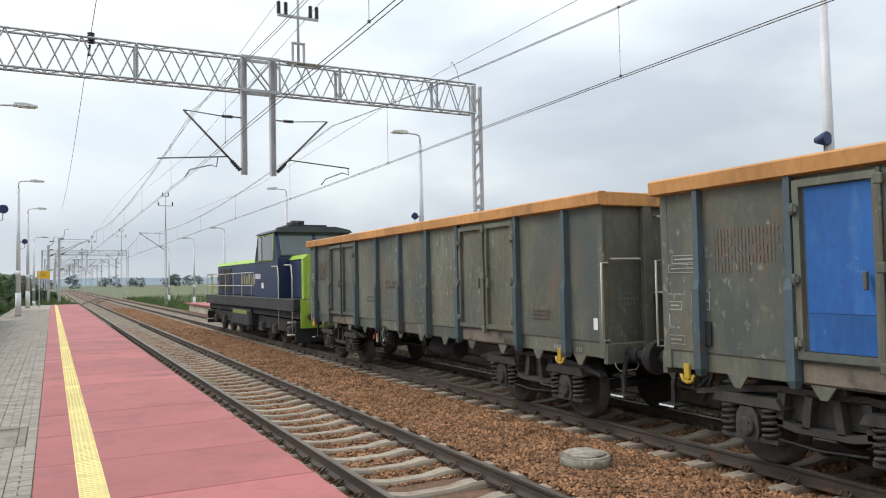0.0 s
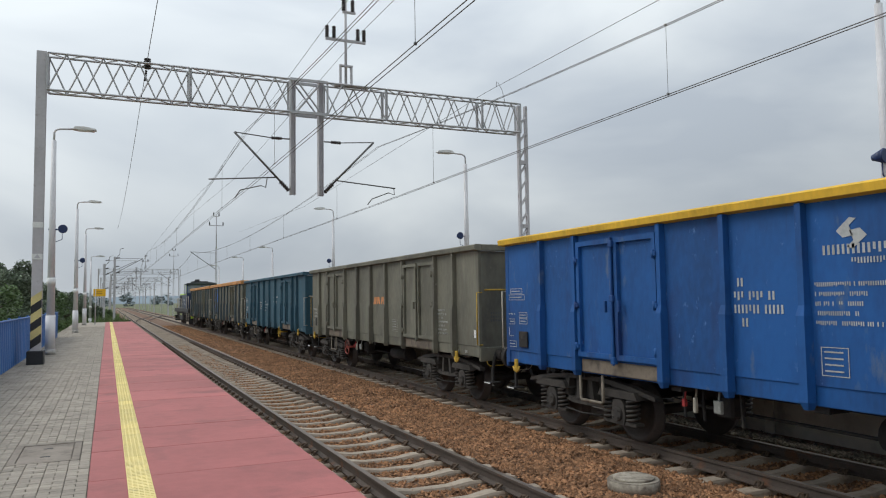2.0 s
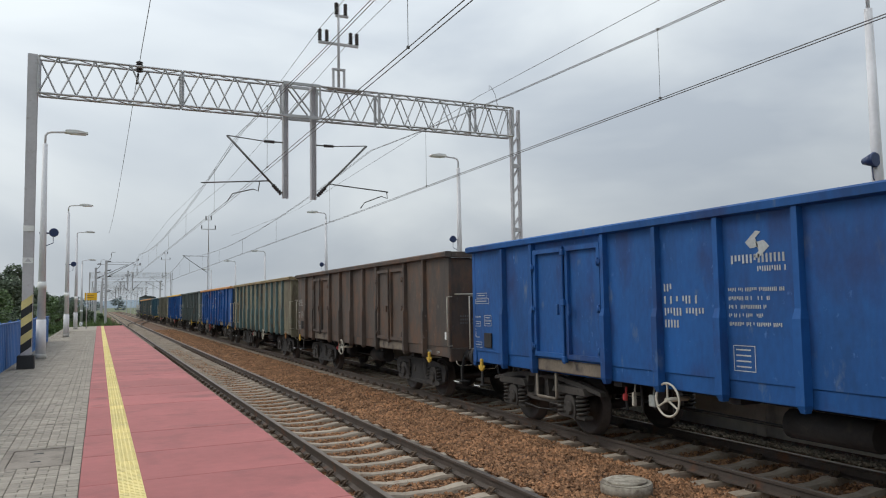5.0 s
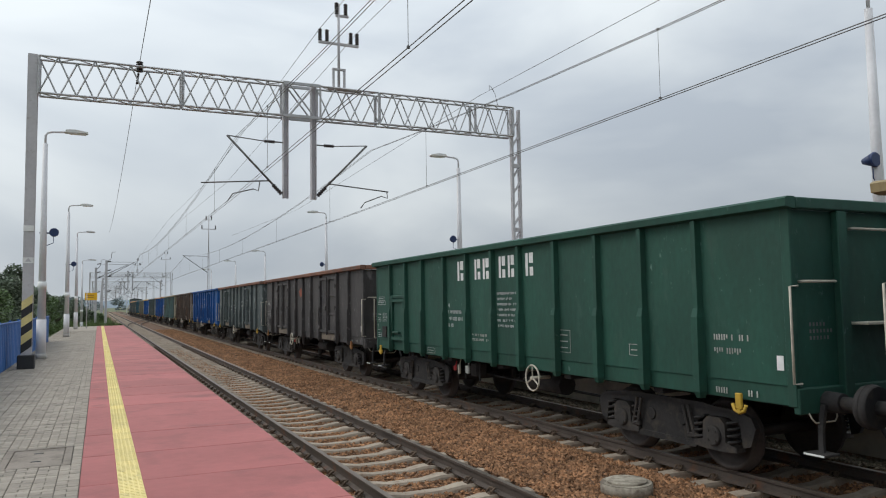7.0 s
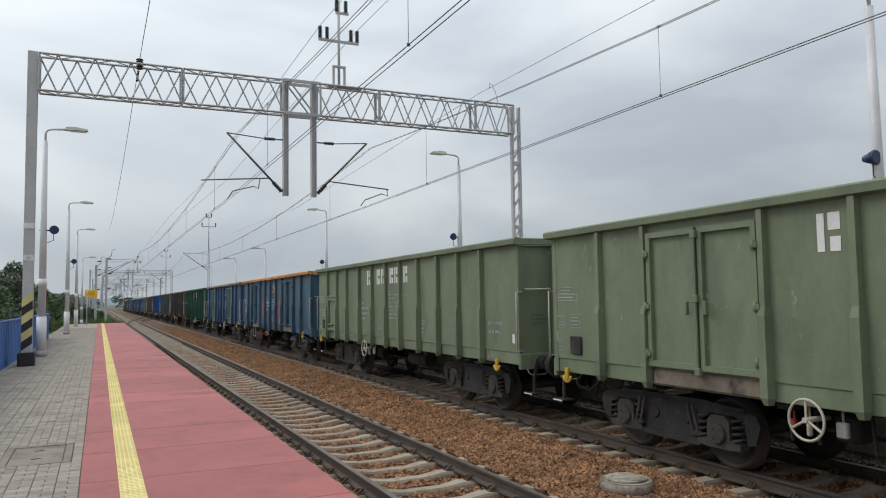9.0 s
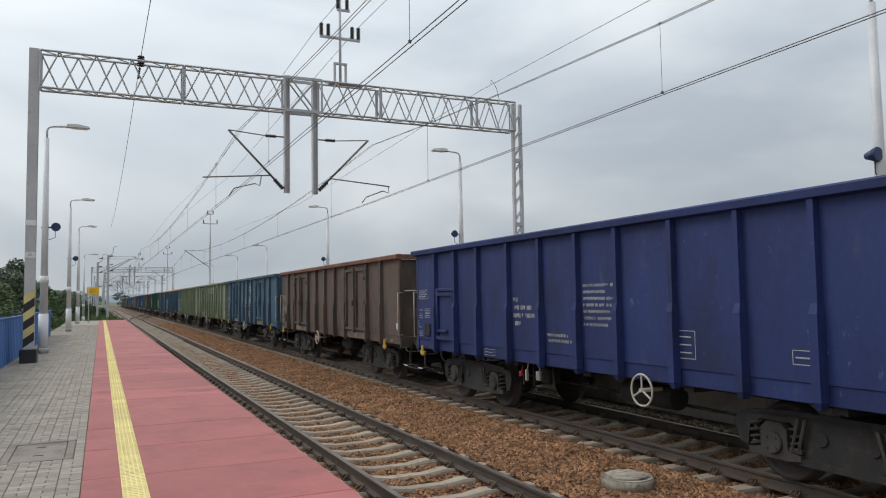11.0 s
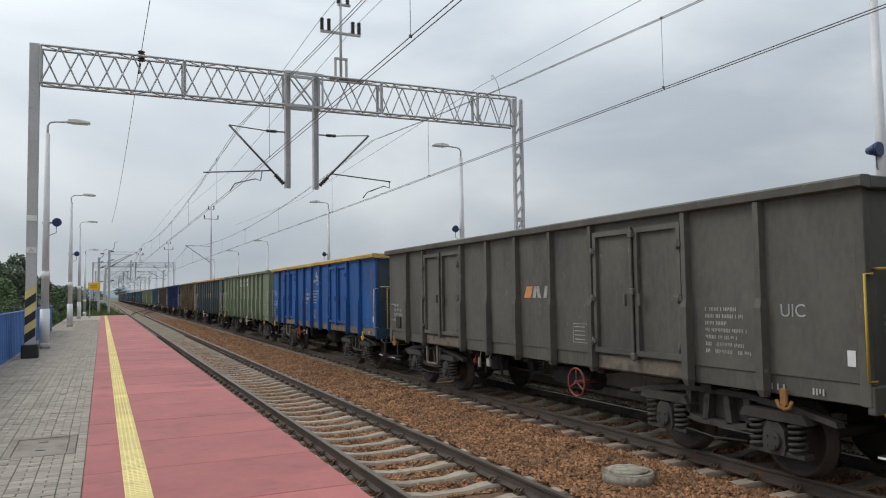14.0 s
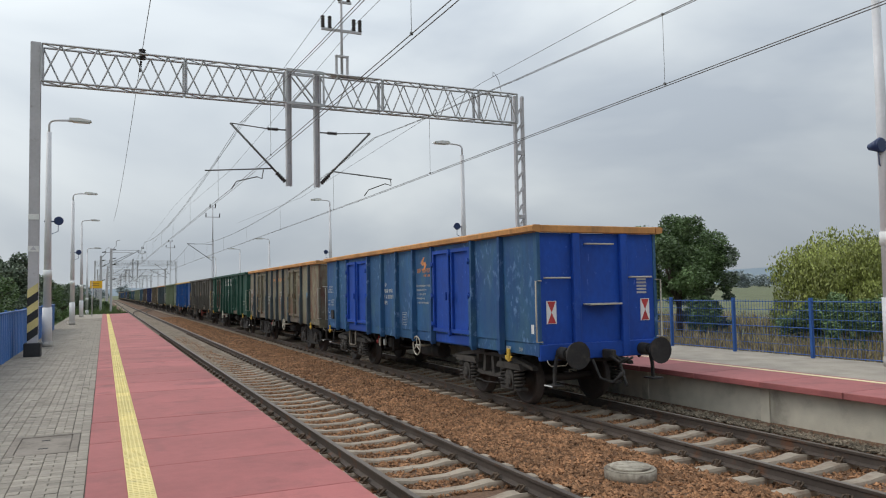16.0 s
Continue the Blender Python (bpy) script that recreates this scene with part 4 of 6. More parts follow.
def coil(c, r, h, thick, turns=5):
    return path(BM(), [(c[0] + r * math.cos(k * 0.7854), c[1] + r * math.sin(k * 0.7854), c[2] + h * k / (8 * turns)) for k in range(8 * turns + 1)], thick, 4)


def bogie_a():
    """Bogie with a fish-bellied, pierced side frame and open coil springs beside each axle box."""
    out = []
    for s in (-1, 1):
        bm = BM()
        x0, x1 = sorted((s * 1.00, s * 1.12))
        # top flange, dipping at the ends
        extrude(bm, [(-1.68, 0.70), (-1.66, 0.76), (-1.15, 0.86), (-0.5, 0.93), (0.5, 0.93), (1.15, 0.86), (1.66, 0.76), (1.68, 0.70), (1.12, 0.79), (0.5, 0.86), (-0.5, 0.86), (-1.12, 0.79)], 0, x0, x1)
        # bottom flange, bellied
        extrude(bm, [(-1.12, 0.785), (-0.62, 0.60), (-0.3, 0.535), (0.3, 0.535), (0.62, 0.60), (1.12, 0.785), (1.04, 0.71), (0.66, 0.53), (0.32, 0.465), (-0.32, 0.465), (-0.66, 0.53), (-1.04, 0.71)], 0, x0, x1)
        for y in (-0.52, -0.2, 0.2, 0.52):
            lean = 0.05 if y > 0 else -0.05
            extrude(bm, [(y - 0.045, 0.52), (y + 0.045, 0.52), (y + 0.045 - lean, 0.87), (y - 0.045 - lean, 0.87)], 0, x0, x1)
        # web behind the openings
        a, b = sorted((s * 0.99, s * 0.975))
        extrude(bm, [(-1.1, 0.80), (-0.5, 0.56), (0.5, 0.56), (1.1, 0.80), (0.5, 0.88), (-0.5, 0.88)], 0, a, b)
        for y in (-0.9, 0.9):
            extrude(bm, [(y - 0.47, 0.68), (y - 0.40, 0.79), (y + 0.40, 0.79), (y + 0.47, 0.68)], 0, min(s * 0.98, s * 1.19), max(s * 0.98, s * 1.19))
        out.append(("side_frame", bm, bogie_grey))
        for y in (-0.9, 0.9):
            bm = BM()
            x0, x1 = sorted((s * 0.98, s * 1.17))
            extrude(bm, [(y - 0.13, 0.30), (y - 0.16, 0.40), (y - 0.14, 0.58), (y - 0.08, 0.66), (y + 0.08, 0.66), (y + 0.14, 0.58), (y + 0.16, 0.40), (y + 0.13, 0.30)], 0, x0, x1)
            box(bm, min(s * 0.98, s * 1.15), max(s * 0.98, s * 1.15), y - 0.38, y + 0.38, 0.285, 0.345, 0.012)
            tube(bm, (s * 1.16, y, 0.45), (s * 1.215, y, 0.45), 0.115, 14, 0.10)
            for k in range(4):
                a = math.pi / 4 + k * math.pi / 2
                tube(bm, (s * 1.21, y + 0.075 * math.cos(a), 0.45 + 0.075 * math.sin(a)), (s * 1.23, y + 0.075 * math.cos(a), 0.45 + 0.075 * math.sin(a)), 0.016, 6)
            out.append(("axle_box", bm, bogie_grey))
            for d in (-0.27, 0.27):
                out.append(("coil_spring", coil((s * 1.10, y + d, 0.35), 0.088, 0.33, 0.022), bogie_grey))
        bm = path(BM(), [(s * 1.15, -0.5, 0.37), (s * 1.17, 0.0, 0.34), (s * 1.15, 0.5, 0.37)], 0.014, 5)
        out.append(("brake_rod", bm, under))
    bm = BM()
    box(bm, -0.98, 0.98, -0.22, 0.22, 0.5, 0.82, 0.02)
    out.append(("bolster", bm, under))
    return out


def bogie_b():
    """Cast bogie: deep middle, arms arched over the axle boxes, end pedestals and slanted links."""
    out = []
    for s in (-1, 1):
        bm = BM()
        x0, x1 = sorted((s * 0.93, s * 1.00))
        extrude(bm, [(-1.52, 0.62), (-1.46, 0.74), (-1.25, 0.80), (-0.9, 0.78), (-0.62, 0.84), (0.62, 0.84), (0.9, 0.78), (1.25, 0.80), (1.46, 0.74), (1.52, 0.62),
                     (1.44, 0.40), (1.32, 0.36), (1.28, 0.62), (1.12, 0.70), (0.70, 0.70), (0.60, 0.60), (0.56, 0.31), (0.40, 0.27), (-0.40, 0.27), (-0.56, 0.31), (-0.60, 0.60),
                     (-0.70, 0.70), (-1.12, 0.70), (-1.28, 0.62), (-1.32, 0.36), (-1.44, 0.40)], 0, x0, x1)
        # flange round the middle casting
        a, b = sorted((s * 1.00, s * 1.035))
        extrude(bm, [(-0.60, 0.32), (-0.56, 0.26), (0.56, 0.26), (0.60, 0.32), (0.50, 0.335), (-0.50, 0.335)], 0, a, b)
        extrude(bm, [(-1.3, 0.765), (-0.62, 0.80), (0.62, 0.80), (1.3, 0.765), (1.3, 0.80), (0.62, 0.85), (-0.62, 0.85), (-1.3, 0.80)], 0, a, b)
        for y in (-0.30, 0.30):
            tube(bm, (s * 0.99, y, 0.58), (s * 1.02, y, 0.58), 0.09, 12, 0.075)
        out.append(("side_frame", bm, under))
        for k in (-1, 1):
            bm = BM()
            for d in (0.0, 0.09):
                tube(bm, (s * 1.05, k * 0.56 + d, 0.42), (s * 1.05, k * 0.46 + d, 0.78), 0.022, 6)
            box(bm, min(s * 1.0, s * 1.06), max(s * 1.0, s * 1.06), k * 0.56 - 0.04, k * 0.56 + 0.13, 0.38, 0.44, 0.01)
            out.append(("swing_link", bm, bogie_dark))
        for y in (-0.9, 0.9):
            bm = BM()
            x0, x1 = sorted((s * 0.90, s * 1.05))
            extrude(bm, [(y - 0.36, 0.30), (y - 0.36, 0.36), (y - 0.19, 0.40), (y - 0.18, 0.62), (y - 0.10, 0.69), (y + 0.10, 0.69), (y + 0.18, 0.62), (y + 0.19, 0.40), (y + 0.36, 0.36), (y + 0.36, 0.30),
                         (y + 0.17, 0.28), (y - 0.17, 0.28)], 0, x0, x1)
            tube(bm, (s * 1.04, y, 0.46), (s * 1.09, y, 0.46), 0.135, 14, 0.115)
            for k in range(4):
                a = math.pi / 4 + k * math.pi / 2
                tube(bm, (s * 1.085, y + 0.085 * math.cos(a), 0.46 + 0.085 * math.sin(a)), (s * 1.10, y + 0.085 * math.cos(a), 0.46 + 0.085 * math.sin(a)), 0.018, 6)
            out.append(("axle_box", bm, bogie_dark))
            for d in (-0.28, 0.28):
                out.append(("coil_spring", coil((s * 0.98, y + d, 0.37), 0.075, 0.32, 0.022, 4), under))
    bm = BM()
    box(bm, -0.98, 0.98, -0.25, 0.25, 0.45, 0.8, 0.02)
    out.append(("bolster", bm, under))
    return out


def wheel_disc():
    R = WHEEL_R
    return lathe(BM(), (-0.685, 0, 0), (-0.875, 0, 0), [(0, 0.2), (0, R - 0.07), (0, R + 0.028), (0.16, R + 0.026), (0.2, R), (0.74, R - 0.012), (0.75, R - 0.06), (0.5, R - 0.08),
                                                        (0.45, 0.2), (0.7, 0.13), (1.0, 0.12)], 32)


def axle():
    return tube(BM(), (-0.98, 0, 0), (0.98, 0, 0), 0.075, 12)


CACHE = {}


def cached(key, make, *a):
    if key not in CACHE:
        CACHE[key] = mesh_of(make(*a), key)
    return CACHE[key]


def bogie_parts(kind):
    if kind not in CACHE:
        CACHE[kind] = [(n, mesh_of(b, n), m) for n, b, m in (bogie_a() if kind == "a" else bogie_b())]
    return CACHE[kind]


def buffer_mesh():
    bm = BM()
    tube(bm, (0, 0, 0), (0, 0.30, 0), 0.12, 14, 0.105)
    tube(bm, (0, 0.30, 0), (0, 0.55, 0), 0.075, 12)
    tube(bm, (0, 0.55, 0), (0, 0.62, 0), 0.215, 20, 0.235)
    tube(bm, (0, 0.0, 0), (0, 0.03, 0), 0.17, 4)
    return bm


def coupling_mesh():
    bm = BM()
    box(bm, -0.05, 0.05, 0, 0.3, -0.08, 0.08, 0.02)
    path(bm, [(-0.05, 0.25, -0.02), (-0.05, 0.5, -0.12), (-0.05, 0.72, -0.02)], 0.022, 6)
    path(bm, [(0.05, 0.25, -0.02), (0.05, 0.5, -0.12), (0.05, 0.72, -0.02)], 0.022, 6)
    path(bm, [(0.28, 0.05, -0.1), (0.28, 0.25, -0.4), (0.2, 0.5, -0.45), (0.1, 0.68, -0.25)], 0.028, 6)
    path(bm, [(-0.28, 0.05, -0.1), (-0.28, 0.2, -0.45), (-0.25, 0.3, -0.55)], 0.028, 6)
    return bm


def hook_mesh():
    bm = BM()
    box(bm, -0.06, -0.02, -0.045, 0.045, -0.02, 0.16, 0.008)
    path(bm, [(-0.04, -0.1, 0.03), (-0.04, -0.07, -0.04), (-0.04, 0.0, -0.065), (-0.04, 0.07, -0.04), (-0.04, 0.1, 0.03)], 0.022, 6)
    box(bm, -0.055, -0.025, -0.02, 0.02, -0.06, 0.0)
    return bm


def handwheel_mesh():
    bm = BM()
    ring(bm, (0, 0, 0), 0, 0.215, 0.016, 24, 6)
    for k in range(3):
        a = radians(90 + 120 * k)
        tube(bm, (0.0, 0, 0), (0, 0.21 * math.cos(a), 0.21 * math.sin(a)), 0.014, 6)
    tube(bm, (-0.03, 0, 0), (0.35, 0, 0), 0.03, 8)
    return bm


def corner_rail():
    bm = BM()
    path(bm, [(0.06, 0, 1.25), (-0.06, 0, 1.25), (-0.06, 0, 2.30), (0.06, 0, 2.30)], 0.014, 6)
    return bm


def end_rail(z, x0, x1):
    bm = BM()
    path(bm, [(x0, 0, z), (x0, 0.07, z), (x1, 0.07, z), (x1, 0, z)], 0.016, 6)
    return bm


def step_mesh():
    """Foot plate on one bent flat strap."""
    bm = BM()
    box(bm, -0.11, 0.13, -0.13, 0.13, 0.495, 0.52, 0.005)
    extrude(bm, [(0.0, 0.51), (0.03, 0.51), (0.04, 0.75), (0.10, 1.02), (0.06, 1.02), (0.0, 0.77)], 1, -0.03, 0.03)
    return bm


def step_edge():
    return box(BM(), -0.116, -0.1105, -0.125, 0.125, 0.496, 0.516)


def pull_handle():
    return path(BM(), [(-0.20, 0.0, 0.98), (-0.19, 0.04, 0.88), (-0.14, 0.05, 0.83), (0.16, 0.05, 0.83), (0.21, 0.04, 0.88), (0.21, 0.0, 0.95)], 0.009, 6)


def stirrup_mesh():
    bm = BM()
    path(bm, [(0, -0.29, 1.02), (0, -0.29, 0.60), (0, -0.26, 0.57), (0, 0.26, 0.57), (0, 0.29, 0.60), (0, 0.29, 1.02)], 0.026, 6)
    return bm


def underframe_mesh(hl):
    bm = BM()
    box(bm, -0.45, 0.45, -hl + 0.2, hl - 0.2, 0.84, 1.17, 0.02)
    for y in (-4.35, -2.2, 0, 2.2, 4.35):
        box(bm, -1.22, 1.22, y * hl / HL - 0.09, y * hl / HL + 0.09, 0.92, 1.17)
    return bm


def brake_gear():
    bm = BM()
    tube(bm, (-0.75, -1.5, 0.72), (-0.75, -0.4, 0.72), 0.17, 14)
    box(bm, -0.95, -0.7, 1.5, 1.8, 0.62, 0.9, 0.03)
    for y in (1.3, 1.95, 2.3):
        tube(bm, (-0.98, y, 0.55), (-0.95, y + 0.06, 1.05), 0.022, 6)
    tube(bm, (-0.6, -2.8, 0.6), (-0.6, 2.8, 0.66), 0.022, 6)
    return bm


def plate_box():
    bm = BM()
    box(bm, -0.03, 0.0, -0.14, 0.14, 1.5, 1.78, 0.008)
    return bm


def mark(w, y, z, width, height, material, name="marking", x=-1.305, shear=0.0):
    """A painted mark on the near side, a thin plate proud of the sheet."""
    bm = BM()
    extrude(bm, [(y, z), (y - width, z), (y - width - shear, z + height), (y - shear, z + height)], 0, x - 0.002, x)
    return part(name, bm, material, w)


def blob(w, y, z, a, b, material, name="paint_patch"):
    """An irregular worn patch on the near side."""
    bm = BM()
    pts = []
    for k in range(18):
        t = 2 * math.pi * k / 18
        r = random.uniform(0.62, 1.1)
        pts.append((y - a / 2 - a / 2 * r * math.cos(t), z + b / 2 + b / 2 * r * math.sin(t)))
    extrude(bm, pts, 0, -1.3065, -1.3045)
    return part(name, bm, material, w)


def lines(w, y, z, widths, h, gap, material):
    """Lines of writing too small to read: rows of bars, broken into words."""
    bm = BM()
    cw = h * 0.56
    for k, wd in enumerate(widths):
        yy, zz = y, z - k * gap
        while yy > y - wd:
            if random.random() > 0.14:
                low = zz - h * (1.0 if random.random() > 0.25 else 0.7)
                extrude(bm, [(yy, low), (yy - cw * 0.5, low), (yy - cw * 0.5, zz), (yy, zz)], 0, -1.3065, -1.3045)
            yy -= cw
    ob = part("lettering", bm, material, w)
    ob["kind"] = "stuff"
    return ob


def frame_mark(w, y, z, a, b, material, rows=3):
    bm = BM()
    t = 0.009
    for q in ((y, y - a, z, z + t), (y, y - a, z + b - t, z + b), (y, y - t, z + t, z + b - t), (y - a + t, y - a, z + t, z + b - t)):
        extrude(bm, [(q[0], q[2]), (q[1], q[2]), (q[1], q[3]), (q[0], q[3])], 0, -1.3065, -1.3045)
    for k in range(rows):
        zz = z + b * (k + 0.7) / (rows + 0.6)
        extrude(bm, [(y - 0.04, zz), (y - a * 0.8, zz), (y - a * 0.8, zz + 0.016), (y - 0.04, zz + 0.016)], 0, -1.3065, -1.3045)
    ob = part("data_panel", bm, material, w)
    ob["kind"] = "stuff"
    return ob


def wagon(label, layout, body, rim, door=None, sill=None, bogies="b", hook=hook_yellow, wheel=(0.0, rail_white), rail=rail_white, rib=None, length=1.0, bars=0, marks="", gusset=False, end=None):
    """An open high-sided bogie wagon, its front towards +y, the platform side towards -x."""
    w = thing("gondola_wagon", pose(T2, -100, 0), label, "freight wagon", "wagons of the train")
    hl = HL * length
    body, rim = P[body], P[rim]
    door, rib = P[door] if door else body, P[rib] if rib else body
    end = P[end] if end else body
    sill = sill or body
    lay = [(abs(v) * length, v < 0) for v in layout]
    for s in (-1, 1):
        key = "side%g%d" % (length, s)
        if key not in CACHE:
            bm = BM()
            box(bm, min(s * 1.27, s * 1.30), max(s * 1.27, s * 1.30), -hl + 0.10, hl - 0.10, 1.22, 3.16)
            CACHE[key] = mesh_of(bm, key)
        part("side_wall", CACHE[key], body, w)
        key = "sill%g%d" % (length, s)
        if key not in CACHE:
            bm = BM()
            box(bm, min(s * 1.20, s * 1.284), max(s * 1.20, s * 1.284), -hl + 0.06, hl - 0.06, 1.0, 1.222, 0.008)
            CACHE[key] = mesh_of(bm, key)
        part("sill", CACHE[key], sill, w, "dusty lower sill")
        key = "end%g%d" % (length, s)
        if key not in CACHE:
            bm = BM()
            a, b = sorted((s * (hl - 0.13), s * (hl - 0.10)))
            box(bm, -1.266, 1.266, a, b, 1.0, 3.14)
            CACHE[key] = mesh_of(bm, key)
        ew = part("end_wall", CACHE[key], end, w)
        if "corner" not in CACHE:
            bm = BM()
            box(bm, -1.308, -1.24, -0.07, 0.05, 0.995, 3.155, 0.008)
            CACHE["corner"] = mesh_of(bm, "corner")
        for sx in (-1, 1):
            part("corner_post", CACHE["corner"], body, w, "", pose(0, s * (hl - 0.13), 0, 0, 0, 0 if sx < 0 else 180))
        for x in (-0.52, 0.52):
            if "erib" not in CACHE:
                bm = BM()
                box(bm, -0.075, 0.075, 0, 0.095, 0.92, 3.14, 0.012)
                CACHE["erib"] = mesh_of(bm, "erib")
            part("end_rib", CACHE["erib"], end, w, "", pose(x, s * (hl - 0.10), 0, 0, 0, 0 if s > 0 else 180))
        if "ehead" not in CACHE:
            bm = BM()
            box(bm, -1.296, 1.296, 0, 0.085, 0.92, 1.20, 0.012)
            CACHE["ehead"] = mesh_of(bm, "ehead")
        part("headstock", CACHE["ehead"], end, w, "", pose(0, s * (hl - 0.12), 0, 0, 0, 0 if s > 0 else 180))
        for x in (-0.875, 0.875):
            part("buffer", cached("buffer", buffer_mesh), under, w, "greasy black buffer", pose(x, s * (hl - 0.135), 1.04, 0, 0, 0 if s > 0 else 180))
        part("coupling", cached("coupling", coupling_mesh), under, w, "screw coupling and brake hoses", pose(0, s * (hl - 0.0), 1.0, 0, 0, 0 if s > 0 else 180))
        for sx in (-1, 1):
            part("handrail", cached("corner_rail", corner_rail), rail, w, "bent corner handrail", pose(sx * 1.30, s * (hl - 0.04), 0, 0, 0, 0 if sx < 0 else 180))
        part("handrail", cached("erail1", end_rail, 2.35, -1.15, -0.65), rail, w, "", pose(0, s * (hl - 0.10), 0, 0, 0, 0 if s > 0 else 180))
        part("handrail", cached("erail2", end_rail, 2.35, 0.65, 1.15), rail, w, "", pose(0, s * (hl - 0.10), 0, 0, 0, 0 if s > 0 else 180))
        part("handrail", cached("erail3", end_rail, 2.95, -0.3, 0.3), rail, w, "", pose(0, s * (hl - 0.10), 0, 0, 0, 0 if s > 0 else 180))
        if "efoot" not in CACHE:
            bm = BM()
            box(bm, -0.35, 0.35, 0, 0.22, 1.86, 1.89, 0.005)
            CACHE["efoot"] = mesh_of(bm, "efoot")
        part("end_step", CACHE["efoot"], rail_white if s < 0 else under, w, "", pose(0, s * (hl - 0.10), 0, 0, 0, 0 if s > 0 else 180))
        for sx in (-1, 1):
            part("step", cached("step", step_mesh), under, w, "shunter's step", pose(sx * 1.08, s * (hl + 0.02), 0, 0, 0, 0 if sx < 0 else 180))
        part("tow_hook", cached("hook", hook_mesh), hook, w, "painted towing hook", pose(-1.31, hl - 0.50 if s > 0 else (0.82 if layout is LAY_ONE else 1.05) - hl, 0.92))
        part("pull_handle", cached("pull_handle", pull_handle), rail, w, "pale bent uncoupling handle", pose(-0.95, s * (hl - 0.05), 0, 0, 0, 0 if s > 0 else 180))
        for sx in (-1, 1):
            part("step_edge", cached("step_edge", step_edge), white_mat, w, "white step edge", pose(sx * 1.08, s * (hl + 0.02), 0, 0, 0, 0 if sx < 0 else 180))
    low = 3.08 if layout is LAY_WIDE else 3.145
    part("top_rim", cached("rim%g" % low, rim_mesh, hl, low), rim, w, "", None)
    bm_key = "floor%g" % length
    if bm_key not in CACHE:
        bm = BM()
        box(bm, -1.26, 1.26, -hl + 0.14, hl - 0.14, 1.16, 1.22)
        CACHE[bm_key] = mesh_of(bm, bm_key)
    part("floor", CACHE[bm_key], inner_dark, w)
    part("underframe", cached("under%g" % length, underframe_mesh, hl), under, w)
    part("brake_gear", cached("brake", brake_gear), under, w, "brake cylinder and rods")
    y = hl
    for k, (wd, is_door) in enumerate(lay):
        for s in (-1, 1):
            turn = 0 if s < 0 else 180
            if k:
                part("side_rib", cached("rib", rib_mesh), rib, w, "", pose(s * 1.30, y, 0, 0, 0, turn))
            if is_door and s < 0:
                if layout is LAY_ONE:
                    part("small_door", cached("sdoor%g" % length, door_leaf, wd - 0.16, 1.26, 2.28), door, w, "small side hatch door", pose(-1.302, y - wd + 0.08, 0))
                    if "sbar" not in CACHE:
                        bm = BM()
                        box(bm, -0.05, 0.0, -0.45, 0.45, 2.30, 2.37, 0.01)
                        tube(bm, (-0.06, 0.38, 1.35), (-0.06, 0.38, 2.35), 0.03, 8)
                        box(bm, -0.09, 0.0, -0.1, 0.32, 1.42, 1.47, 0.01)
                        CACHE["sbar"] = mesh_of(bm, "sbar")
                    part("latch", CACHE["sbar"], door, w, "", pose(-1.302, y - wd / 2, 0))
                else:
                    lw = wd / 2 - 0.05
                    leaf = cached("leaf%g_%d" % (length, bars), door_leaf, lw, 1.26, 3.04, bars)
                    part("door", leaf, door, w, "side door leaf", pose(-1.302, y - wd / 2, 0))
                    part("door", leaf, door, w, "side door leaf", pose(-1.302, y - wd + 0.05, 0))
                    part("door_lock", cached("lock", lock_mesh), door, w, "", pose(-1.302, y - wd / 2, 0))
                    for q in (y - 0.08, y - wd + 0.08):
                        for z in (1.42, 2.05, 2.75):
                            part("hinge", cached("hinge", hinge_mesh), door, w, "", pose(-1.302, q, z))
                    bm_key = "dsill%g" % length
                    if bm_key not in CACHE:
                        bm = BM()
                        box(bm, -0.03, 0.0, -wd / 2 + 0.07, wd / 2 - 0.07, 1.02, 1.22, 0.012)
                        CACHE[bm_key] = mesh_of(bm, bm_key)
                    part("door_sill", CACHE[bm_key], door if door is P["bright_blue"] else sill_mat, w, "worn door sill", pose(-1.286, y - wd / 2, 0))
        y -= wd
    if bogies == "a" and layout is not LAY_WIDE:
        part("stirrup", cached("stirrup", stirrup_mesh), stirrup_mat, w, "bent step bar", pose(-1.25, hl - 2.64 * length, 0))
    for s in (-1, 1):
        b = new("bogie")
        b.parent = w
        b.matrix_basis = pose(0, s * length * (PIVOT_ONE if bogies == "b" else PIVOT_TWO if layout is LAY_TWO else PIVOT_WIDE), 0)
        for nm, me, m in bogie_parts(bogies):
            part(nm, me, m, b)
        for yy in (-0.9, 0.9):
            part("axle", cached("axle", axle), wheel_mat, b, "", pose(0, yy, WHEEL_R))
            for turn in (0, 180):
                part("wheel", cached("wheel_disc", wheel_disc), wheel_mat, b, "", pose(0, yy, WHEEL_R, 0, 0, turn))
    hw = part("handwheel", cached("handwheel", handwheel_mesh), wheel[1], w, "three-spoked brake handwheel", pose(-1.36, wheel[0], 0.75 if wheel[1] is wheel_red else 0.87))
    for nm, yy, zz, a, b, m in (("valve_box", 1.55, 0.70, 0.13, 0.16, letter_pale), ("brake_lever", 1.95, 0.66, 0.05, 0.20, rail_white), ("brake_lever", 2.15, 0.72, 0.06, 0.10, red_paint)):
        key = nm + str(yy)
        if key not in CACHE:
            bm = BM()
            box(bm, -1.16, -1.10, yy - a / 2, yy + a / 2, zz, zz + b, 0.012)
            path(bm, [(-1.12, yy, zz + b - 0.01), (-1.08, yy + 0.03, zz + b + 0.1), (-1.0, yy + 0.04, 1.02)], 0.014, 5)
            CACHE[key] = mesh_of(bm, key)
        part(nm, CACHE[key], m, w)
